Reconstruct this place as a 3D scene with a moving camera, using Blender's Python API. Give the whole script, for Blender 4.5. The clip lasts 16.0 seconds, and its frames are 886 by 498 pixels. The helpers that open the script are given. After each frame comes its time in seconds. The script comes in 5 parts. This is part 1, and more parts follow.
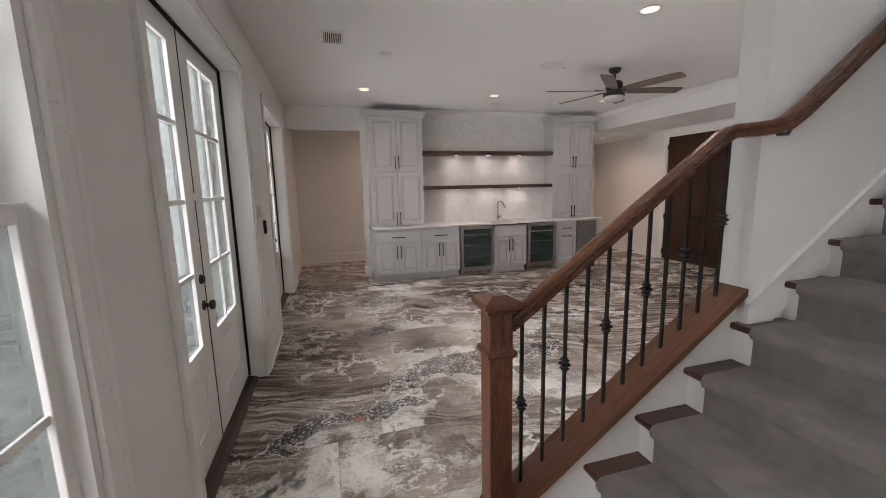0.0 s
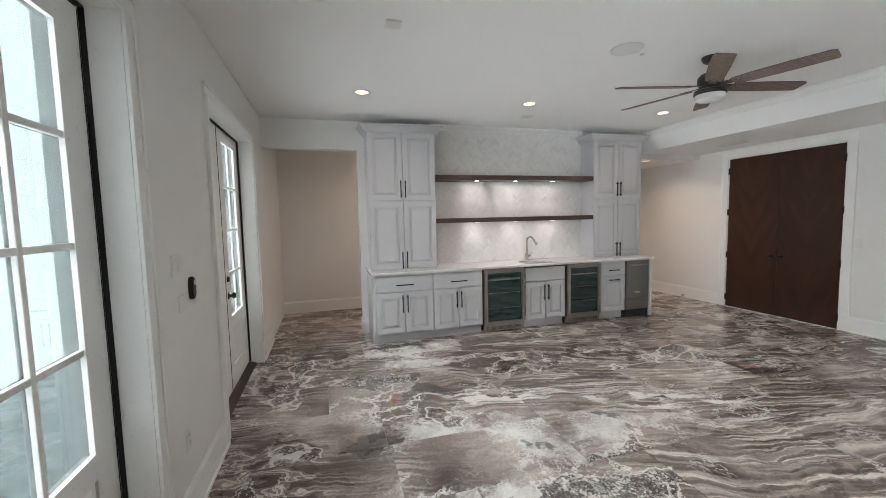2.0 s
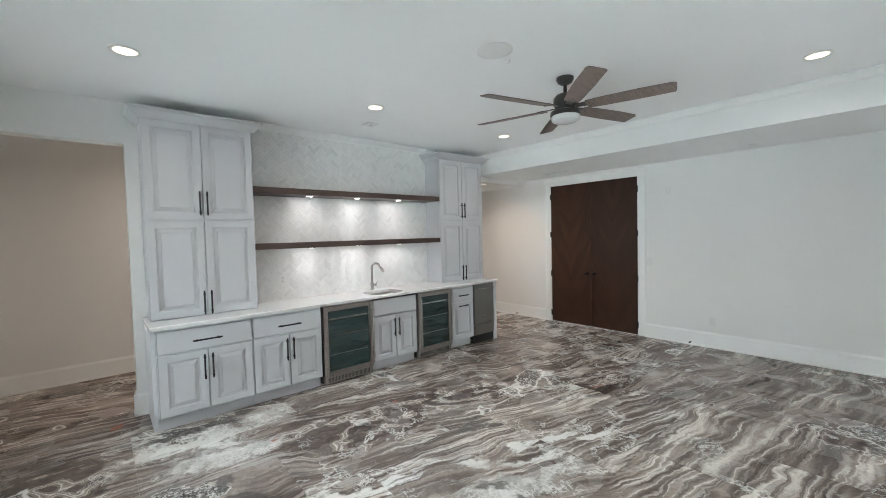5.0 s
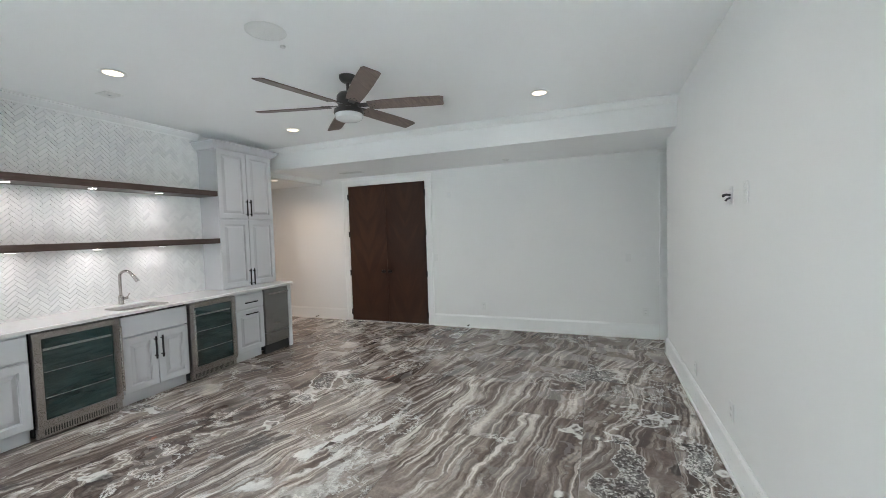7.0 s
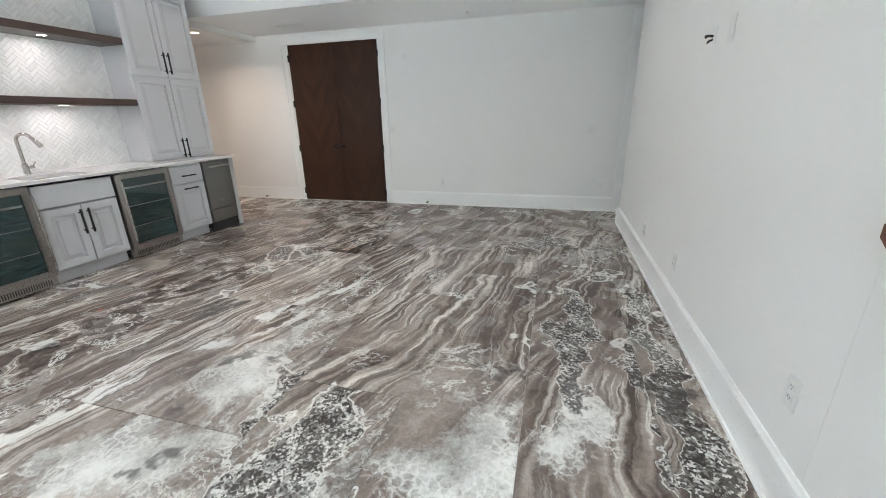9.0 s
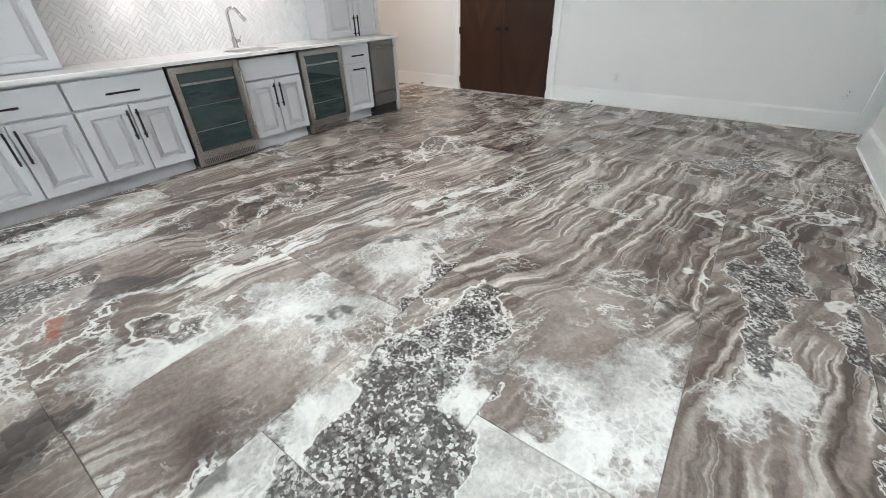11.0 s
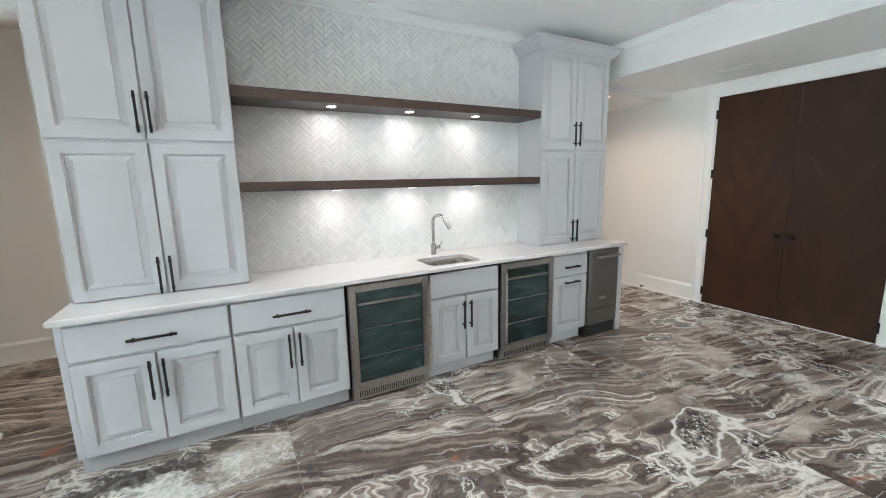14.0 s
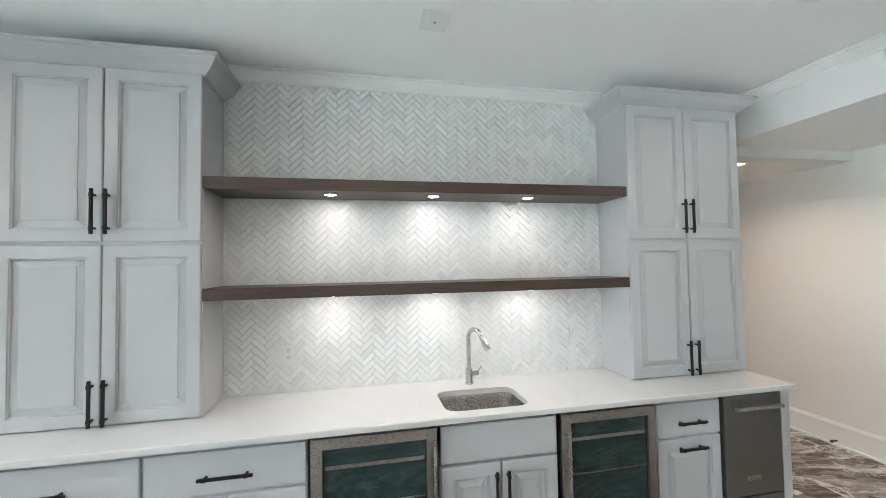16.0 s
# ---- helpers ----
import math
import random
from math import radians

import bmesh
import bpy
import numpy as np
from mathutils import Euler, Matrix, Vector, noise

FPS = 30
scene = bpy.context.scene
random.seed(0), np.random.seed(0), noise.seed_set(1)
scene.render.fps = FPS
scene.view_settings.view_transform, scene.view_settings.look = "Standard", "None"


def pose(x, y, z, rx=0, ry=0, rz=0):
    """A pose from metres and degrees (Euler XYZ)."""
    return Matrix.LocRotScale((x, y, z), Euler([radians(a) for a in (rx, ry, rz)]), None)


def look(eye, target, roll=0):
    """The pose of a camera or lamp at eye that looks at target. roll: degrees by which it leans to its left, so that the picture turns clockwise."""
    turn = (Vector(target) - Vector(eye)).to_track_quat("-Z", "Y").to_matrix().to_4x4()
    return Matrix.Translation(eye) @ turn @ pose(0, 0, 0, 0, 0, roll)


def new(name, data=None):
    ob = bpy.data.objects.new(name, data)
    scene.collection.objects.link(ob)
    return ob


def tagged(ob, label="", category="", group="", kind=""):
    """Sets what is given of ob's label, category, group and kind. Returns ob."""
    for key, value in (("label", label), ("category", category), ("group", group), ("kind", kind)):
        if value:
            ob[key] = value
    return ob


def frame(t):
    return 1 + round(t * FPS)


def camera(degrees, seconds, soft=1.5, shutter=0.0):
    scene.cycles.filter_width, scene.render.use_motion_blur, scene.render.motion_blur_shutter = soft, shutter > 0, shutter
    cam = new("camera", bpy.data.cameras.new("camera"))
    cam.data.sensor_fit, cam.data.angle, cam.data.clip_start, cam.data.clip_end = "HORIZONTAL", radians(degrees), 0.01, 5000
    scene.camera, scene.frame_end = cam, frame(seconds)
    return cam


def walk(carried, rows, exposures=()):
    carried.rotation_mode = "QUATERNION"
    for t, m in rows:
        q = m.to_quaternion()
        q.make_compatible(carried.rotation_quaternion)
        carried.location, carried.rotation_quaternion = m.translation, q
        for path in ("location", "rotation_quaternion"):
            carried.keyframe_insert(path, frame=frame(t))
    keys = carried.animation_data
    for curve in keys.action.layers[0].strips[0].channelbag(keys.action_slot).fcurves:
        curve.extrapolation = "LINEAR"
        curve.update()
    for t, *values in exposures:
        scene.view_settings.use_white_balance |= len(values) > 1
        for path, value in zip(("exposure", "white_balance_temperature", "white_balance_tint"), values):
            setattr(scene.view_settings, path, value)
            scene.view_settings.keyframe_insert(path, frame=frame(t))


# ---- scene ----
cam = camera(96.9, 16.0, soft=0.9)
PATH = [
    (0, (0.451, 0.215, 1.571), (1.0, 2.112, 1.255), -1.2),
    (0.5, (0.515, 0.646, 1.582), (1.103, 2.537, 1.296), -1.4),
    (1, (0.542, 1.016, 1.633), (1.137, 2.909, 1.38), -1.2),
    (1.5, (0.615, 1.377, 1.619), (1.194, 3.281, 1.418), -1.2),
    (2, (0.623, 1.704, 1.59), (1.184, 3.617, 1.431), -1.3),
    (2.5, (0.617, 2.008, 1.606), (1.179, 3.923, 1.474), -1.4),
    (3, (0.648, 2.322, 1.604), (1.264, 4.221, 1.49), -1.4),
    (3.2, (0.671, 2.411, 1.586), (1.324, 4.299, 1.488), -1.6),
    (5.5, (0.889, 2.561, 1.635), (2.391, 3.879, 1.565), -1.4),
    (6, (0.919, 2.516, 1.619), (2.577, 3.633, 1.559), -1.6),
    (6.5, (0.939, 2.458, 1.611), (2.713, 3.379, 1.548), -1.7),
    (7, (0.98, 2.433, 1.583), (2.838, 3.168, 1.491), -1.8),
    (7.5, (1.022, 2.423, 1.538), (2.928, 3.01, 1.382), -1.8),
    (8, (1.059, 2.427, 1.485), (2.976, 2.926, 1.208), -1.7),
    (8.5, (1.064, 2.462, 1.421), (2.954, 2.935, 0.971), -1.5),
    (9, (1.075, 2.497, 1.353), (2.897, 3.011, 0.708), -1.2),
    (9.2, (1.074, 2.51, 1.328), (2.859, 3.055, 0.609), -1.2),
    (11.3, (1.143, 2.795, 1.296), (2.422, 3.875, 0.202), -1.2),
    (11.5, (1.17, 2.862, 1.312), (2.403, 4.003, 0.227), -1.2),
    (12, (1.264, 3.068, 1.379), (2.397, 4.365, 0.362), -1.4),
    (12.5, (1.401, 3.274, 1.416), (2.471, 4.714, 0.531), -1.3),
    (13, (1.595, 3.494, 1.46), (2.629, 5.057, 0.761), -1.4),
    (13.5, (1.782, 3.771, 1.522), (2.773, 5.432, 1.01), -1.4),
    (14, (1.979, 4.013, 1.553), (2.912, 5.749, 1.215), -1.3),
    (14.5, (2.217, 4.194, 1.598), (3.059, 5.998, 1.413), -1.3),
    (15, (2.451, 4.38, 1.613), (3.173, 6.244, 1.545), -1.3),
    (15.5, (2.682, 4.541, 1.669), (3.257, 6.456, 1.681), -1.2),
    (16, (2.869, 4.615, 1.693), (3.271, 6.573, 1.763), -1.0),
]
EXPOSURES = [(0.0, -0.58, 7150, 26), (0.5, -0.26, 6680, 18), (1.5, -0.17, 6600, 16), (3.2, -0.07, 6450, 13), (5.5, 0.10, 6200, 9), (6.8, 0.0, 6200, 10), (7.6, 0.04, 6400, 13), (9.2, 0.17, 6300, 12), (12.5, 0.40, 6250, 11), (14.5, 0.30, 6200, 8), (16.0, 0.25, 6230, 7)]
walk(cam, [(t, look(eye, target, roll)) for t, eye, target, roll in PATH], EXPOSURES)

# ---- light and world ----
W = bpy.data.worlds.new("sky")
scene.world = W
W.use_nodes = True
wn = W.node_tree
sky = wn.nodes.new("ShaderNodeTexSky")
sky.sky_type, sky.sun_disc = "NISHITA", False
sky.sun_elevation, sky.sun_rotation = radians(52), radians(90)
wn.links.new(sky.outputs[0], wn.nodes["Background"].inputs[0])
wn.nodes["Background"].inputs[1].default_value = 0.12

sun_data = bpy.data.lights.new("sun", "SUN")
sun_data.energy, sun_data.angle, sun_data.color = 5.0, radians(0.6), (1.0, 0.95, 0.88)
new("sun", sun_data).matrix_world = look((12, 1, 15.5), (0, 1, 0))


def disc_lamp(name, x, y, z, size, watts, colour, spread=150):
    """A round lamp that shines downwards."""
    d = bpy.data.lights.new(name, "AREA")
    d.shape, d.size, d.energy, d.color, d.spread = "DISK", size, watts, colour, radians(spread)
    ob = new(name, d)
    ob.location = (x, y, z)
    return ob


CEIL, SOFFIT, HALL_CEIL = 2.905, 2.59, 2.51
CANS = [(1.03, 5.94), (2.97, 5.96), (4.94, 5.97), (2.97, 2.95), (4.98, 2.95)]
HALL_CANS = [(1.95, 8.05, 2.90), (3.75, 8.05, 2.90), (6.08, 7.44, 2.51)]
WARM, HALL_WARM, PUCK = (1.0, 0.88, 0.76), (1.0, 0.78, 0.61), (1.0, 0.90, 0.87)
for x, y in CANS:
    disc_lamp("can_lamp", x, y, CEIL - 0.012, 0.12, 4.5, WARM)
for x, y, z in HALL_CANS:
    disc_lamp("hall_lamp", x, y, z - 0.012, 0.12, 9.5, HALL_WARM)
PUCKS = [(2.69, 6.98), (3.30, 6.98), (3.92, 6.98)]
for x, y in PUCKS:
    disc_lamp("puck_lamp", x, y, 2.096, 0.055, 1.15, PUCK, 180)
    disc_lamp("puck_lamp", x, y, 1.506, 0.055, 1.15, PUCK, 180)

# ---- materials ----


def material(name, colour=(0.8, 0.8, 0.8), rough=0.5, metal=0.0, spec=0.5):
    m = bpy.data.materials.new(name)
    m.use_nodes = True
    b = m.node_tree.nodes["Principled BSDF"]
    b.inputs["Base Color"].default_value = (*colour, 1)
    b.inputs["Roughness"].default_value = rough
    b.inputs["Metallic"].default_value = metal
    b.inputs["Specular IOR Level"].default_value = spec
    return m


def node(m, kind, **inputs):
    n = m.node_tree.nodes.new(kind)
    for key, v in inputs.items():
        n.inputs[key.replace("_", " ")].default_value = v
    return n


def wire(m, a, b):
    m.node_tree.links.new(a, b)


def shader(m):
    return m.node_tree.nodes["Principled BSDF"]


def where(m, scale=(1, 1, 1), kind="Object", turn=(0, 0, 0)):
    c = node(m, "ShaderNodeTexCoord")
    p = node(m, "ShaderNodeMapping", Scale=scale, Rotation=turn)
    wire(m, c.outputs[kind], p.inputs[0])
    return p.outputs[0]


def place(m):
    return node(m, "ShaderNodeNewGeometry").outputs["Position"]


def ramp(m, fac, stops, mode="LINEAR"):
    r = node(m, "ShaderNodeValToRGB")
    r.color_ramp.interpolation = mode
    while len(r.color_ramp.elements) < len(stops):
        r.color_ramp.elements.new(0.5)
    for e, (p, c) in zip(r.color_ramp.elements, stops):
        e.position = p
        e.color = (*c, 1) if len(c) == 3 else c
    wire(m, fac, r.inputs[0])
    return r.outputs[0]


def noise_tex(m, vec, scale, detail=4, rough=0.5, distort=0.0):
    n = node(m, "ShaderNodeTexNoise", Scale=scale, Detail=detail, Roughness=rough, Distortion=distort)
    wire(m, vec, n.inputs["Vector"])
    return n


def maths(m, op, a, b=None, clamp=False):
    n = node(m, "ShaderNodeMath")
    n.operation, n.use_clamp = op, clamp
    for i, v in enumerate((a, b)):
        if v is None:
            continue
        if isinstance(v, (int, float)):
            n.inputs[i].default_value = v
        else:
            wire(m, v, n.inputs[i])
    return n.outputs[0]


def mix(m, fac, a, b, mode="MIX"):
    n = node(m, "ShaderNodeMix")
    n.data_type, n.blend_type = "RGBA", mode
    for sock, v in ((n.inputs[0], fac), (n.inputs[6], a), (n.inputs[7], b)):
        if isinstance(v, (int, float)):
            sock.default_value = v
        elif isinstance(v, tuple):
            sock.default_value = (*v, 1)
        else:
            wire(m, v, sock)
    return n.outputs[2]


def bump(m, height, strength=0.2, distance=0.01):
    b = node(m, "ShaderNodeBump", Strength=strength, Distance=distance)
    wire(m, height, b.inputs["Height"])
    wire(m, b.outputs[0], shader(m).inputs["Normal"])


def painted(name, colour, rough, grain=220, strength=0.05, drift=0.03, spec=0.5):
    """Painted surface: roller stipple and a slight unevenness of tone."""
    m = material(name, colour, rough, spec=spec)
    p = place(m)
    big = noise_tex(m, p, 0.9, 3)
    lo = tuple(c * (1 - drift) for c in colour)
    hi = tuple(min(1, c * (1 + drift)) for c in colour)
    wire(m, ramp(m, big.outputs[0], [(0.3, lo), (0.7, hi)]), shader(m).inputs["Base Color"])
    fine = noise_tex(m, p, grain, 2)
    wire(m, ramp(m, fine.outputs[0], [(0.3, (rough - 0.05,) * 3), (0.7, (rough + 0.05,) * 3)]), shader(m).inputs["Roughness"])
    bump(m, fine.outputs[0], strength, 0.002)
    return m


WALL = painted("wall_paint", (0.81, 0.805, 0.79), 0.6, 220, 0.02, 0.015)
CEILING = painted("ceiling_paint", (0.87, 0.87, 0.865), 0.75, 220, 0.02, 0.012)
TRIM = painted("trim_paint", (0.86, 0.86, 0.85), 0.32, 60, 0.03)
CABINET = painted("cabinet_paint", (0.53, 0.523, 0.538), 0.34, 90, 0.03)
PLASTIC = painted("white_plastic", (0.77, 0.768, 0.75), 0.3, 300, 0.02)
SLOT = material("dark_slot", (0.03, 0.03, 0.03), 0.6)
BLACK = painted("black_iron", (0.011, 0.010, 0.010), 0.42, 150, 0.1, 0.2, 0.3)
BRONZE = painted("dark_bronze", (0.03, 0.026, 0.024), 0.35, 150, 0.1, 0.2)
RUBBER = material("black_rubber", (0.015, 0.015, 0.015), 0.7)
FROST = material("frosted_glass", (0.82, 0.83, 0.83), 0.25)


def brushed(name, colour, rough, along):
    m = material(name, colour, rough, 1.0)
    g = noise_tex(m, where(m, along), 60, 3, 0.6)
    wire(m, ramp(m, g.outputs[0], [(0.3, (rough - 0.08,) * 3), (0.7, (rough + 0.08,) * 3)]), shader(m).inputs["Roughness"])
    s = noise_tex(m, place(m), 3, 2)
    wire(m, ramp(m, s.outputs[0], [(0.3, tuple(c * 0.92 for c in colour)), (0.7, colour)]), shader(m).inputs["Base Color"])
    bump(m, g.outputs[0], 0.01, 0.001)
    return m


STEEL = brushed("brushed_steel", (0.40, 0.365, 0.345), 0.30, (1, 12, 12))
NICKEL = brushed("brushed_nickel", (0.55, 0.52, 0.49), 0.25, (8, 8, 1))
DARK_STEEL = brushed("dark_brushed_steel", (0.27, 0.262, 0.255), 0.32, (1, 12, 12))
BOWL = brushed("sink_steel", (0.52, 0.49, 0.46), 0.24, (1, 8, 8))


def wood(name, dark, light, along, rough=0.35, scale=9, streak=0.5, tilt=0.0):
    """Stained wood: long grain along one axis, darker streaks and fine pores."""
    m = material(name, light, rough)
    v = where(m, along)
    if tilt:
        lean = node(m, "ShaderNodeMapping", Scale=along)
        wire(m, where(m, turn=(0, tilt, 0)), lean.inputs[0])
        v = lean.outputs[0]
    rnd = node(m, "ShaderNodeObjectInfo").outputs["Random"]
    sh = node(m, "ShaderNodeVectorMath")
    sh.operation = "ADD"
    wire(m, v, sh.inputs[0])
    wire(m, maths(m, "MULTIPLY", rnd, 37.0), sh.inputs[1])
    n1 = noise_tex(m, sh.outputs[0], scale, 6, 0.62, streak)
    n2 = noise_tex(m, sh.outputs[0], scale * 7, 4, 0.6)
    mid = tuple((a + b) / 2 for a, b in zip(dark, light))
    col = ramp(m, n1.outputs[0], [(0.32, dark), (0.5, mid), (0.68, light)])
    col = mix(m, maths(m, "MULTIPLY", ramp(m, n2.outputs[0], [(0.42, (1, 1, 1)), (0.55, (0, 0, 0))]), 0.45), col, dark)
    wire(m, col, shader(m).inputs["Base Color"])
    wire(m, ramp(m, n2.outputs[0], [(0.3, (rough - 0.06,) * 3), (0.7, (rough + 0.1,) * 3)]), shader(m).inputs["Roughness"])
    bump(m, n2.outputs[0], 0.12, 0.0015)
    return m


OAK_UP = wood("stained_oak_upright", (0.014, 0.0045, 0.0025), (0.115, 0.036, 0.016), (6, 6, 0.5), 0.3)
OAK_RAIL = wood("stained_oak_rail", (0.046, 0.017, 0.009), (0.125, 0.051, 0.025), (0.4, 6, 6), 0.25, tilt=math.atan(0.7165))
OAK_SHOE = wood("stained_oak_plate", (0.060, 0.022, 0.011), (0.165, 0.065, 0.032), (0.6, 7, 7), 0.38, tilt=math.atan(0.7165))
OAK_TREAD = wood("stained_oak_tread", (0.026, 0.009, 0.007), (0.075, 0.026, 0.018), (7, 0.8, 7), 0.28)
SHELF_WOOD = wood("walnut_shelf", (0.042, 0.025, 0.020), (0.082, 0.050, 0.040), (0.6, 7, 7), 0.4)
BLADE_WOOD = wood("fan_blade_wood", (0.115, 0.082, 0.070), (0.235, 0.178, 0.155), (0.7, 8, 8), 0.45)
SILL_WOOD = wood("threshold_wood", (0.03, 0.017, 0.013), (0.075, 0.042, 0.032), (7, 0.7, 7), 0.4)


def veneer():
    """Mahogany crotch veneer: flame arches that climb towards the meeting stiles, dark seams and a satin lacquer."""
    m = material("mahogany_veneer", (0.05, 0.016, 0.009), 0.3, spec=0.35)
    sep = node(m, "ShaderNodeSeparateXYZ")
    wire(m, place(m), sep.inputs[0])
    across = maths(m, "ABSOLUTE", maths(m, "SUBTRACT", maths(m, "PINGPONG", maths(m, "SUBTRACT", sep.outputs[1], 5.106), 0.774), 0.40))
    arch = maths(m, "ADD", maths(m, "MULTIPLY", sep.outputs[2], 0.55), maths(m, "MULTIPLY", across, -1.15))
    comb = node(m, "ShaderNodeCombineXYZ")
    wire(m, maths(m, "MULTIPLY", across, 1.6), comb.inputs[0])
    wire(m, maths(m, "MULTIPLY", arch, 2.3), comb.inputs[1])
    wire(m, maths(m, "FLOOR", maths(m, "DIVIDE", maths(m, "SUBTRACT", sep.outputs[1], 5.106), 0.774)), comb.inputs[2])
    n1 = noise_tex(m, comb.outputs[0], 1.8, 4, 0.55, 0.5)
    n2 = noise_tex(m, where(m, (9, 9, 0.6)), 12, 4, 0.6)
    col = ramp(m, n1.outputs[0], [(0.25, (0.022, 0.0088, 0.005)), (0.48, (0.035, 0.0142, 0.0078)), (0.62, (0.050, 0.0205, 0.0108)), (0.8, (0.074, 0.031, 0.0155))])
    col = mix(m, maths(m, "MULTIPLY", n2.outputs[0], 0.32), col, (0.013, 0.0045, 0.003))
    wire(m, col, shader(m).inputs["Base Color"])
    wire(m, ramp(m, n2.outputs[0], [(0.3, (0.28,) * 3), (0.7, (0.36,) * 3)]), shader(m).inputs["Roughness"])
    return m


VENEER = veneer()


def carpet():
    m = material("grey_carpet", (0.25, 0.24, 0.24), 0.95, spec=0.1)
    p = place(m)
    n1 = noise_tex(m, p, 330, 2, 0.7)
    n2 = noise_tex(m, p, 9, 4, 0.6)
    col = ramp(m, n1.outputs[0], [(0.3, (0.172, 0.152, 0.142)), (0.7, (0.335, 0.30, 0.282))])
    col = mix(m, 0.35, col, ramp(m, n2.outputs[0], [(0.35, (0.19, 0.172, 0.165)), (0.65, (0.335, 0.308, 0.292))]))
    wire(m, col, shader(m).inputs["Base Color"])
    bump(m, n1.outputs[0], 0.7, 0.006)
    return m


CARPET = carpet()


def quartz():
    m = material("white_quartz", (0.78, 0.77, 0.75), 0.2)
    p = place(m)
    w = noise_tex(m, p, 2.2, 6, 0.6, 1.2)
    vein = ramp(m, maths(m, "ABSOLUTE", maths(m, "SUBTRACT", w.outputs[0], 0.5)), [(0.0, (1, 1, 1)), (0.035, (0, 0, 0))])
    patch = noise_tex(m, p, 5, 2)
    f = maths(m, "MULTIPLY", vein, maths(m, "MULTIPLY", ramp(m, patch.outputs[0], [(0.5, (0, 0, 0)), (0.7, (1, 1, 1))]), 0.2))
    wire(m, mix(m, f, (0.67, 0.65, 0.64), (0.45, 0.43, 0.42)), shader(m).inputs["Base Color"])
    return m


QUARTZ = quartz()


def marble_chip(source):
    """Small honed marble tile, each with its own tone and a faint vein."""
    m = material("marble_chip_" + source.lower().replace(" ", "_"), (0.75, 0.74, 0.71), 0.3)
    if source == "Random":
        rnd = node(m, "ShaderNodeObjectInfo").outputs["Random"]
    else:
        rnd = node(m, "ShaderNodeNewGeometry").outputs["Random Per Island"]
    tone = ramp(m, rnd, [(0.0, (0.70, 0.70, 0.692)), (0.08, (0.75, 0.745, 0.735)), (0.4, (0.78, 0.775, 0.76)), (1.0, (0.82, 0.815, 0.80))])
    sh = node(m, "ShaderNodeVectorMath")
    sh.operation = "ADD"
    wire(m, place(m), sh.inputs[0])
    wire(m, maths(m, "MULTIPLY", rnd, 41.0), sh.inputs[1])
    n = noise_tex(m, sh.outputs[0], 14, 5, 0.6, 1.0)
    f = ramp(m, n.outputs[0], [(0.35, (0.75, 0.75, 0.75)), (0.5, (0.05, 0.05, 0.05))])
    wire(m, mix(m, maths(m, "MULTIPLY", f, 0.25), tone, (0.66, 0.655, 0.64)), shader(m).inputs["Base Color"])
    wire(m, ramp(m, rnd, [(0, (0.3,) * 3), (1, (0.42,) * 3)]), shader(m).inputs["Roughness"])
    return m


CHIP, CHIPS = marble_chip("Random"), marble_chip("Random Per Island")
GROUT = painted("grout", (0.50, 0.495, 0.48), 0.8, 300, 0.2)
FLOOR_GROUT = painted("floor_grout", (0.30, 0.27, 0.255), 0.7, 300, 0.2)


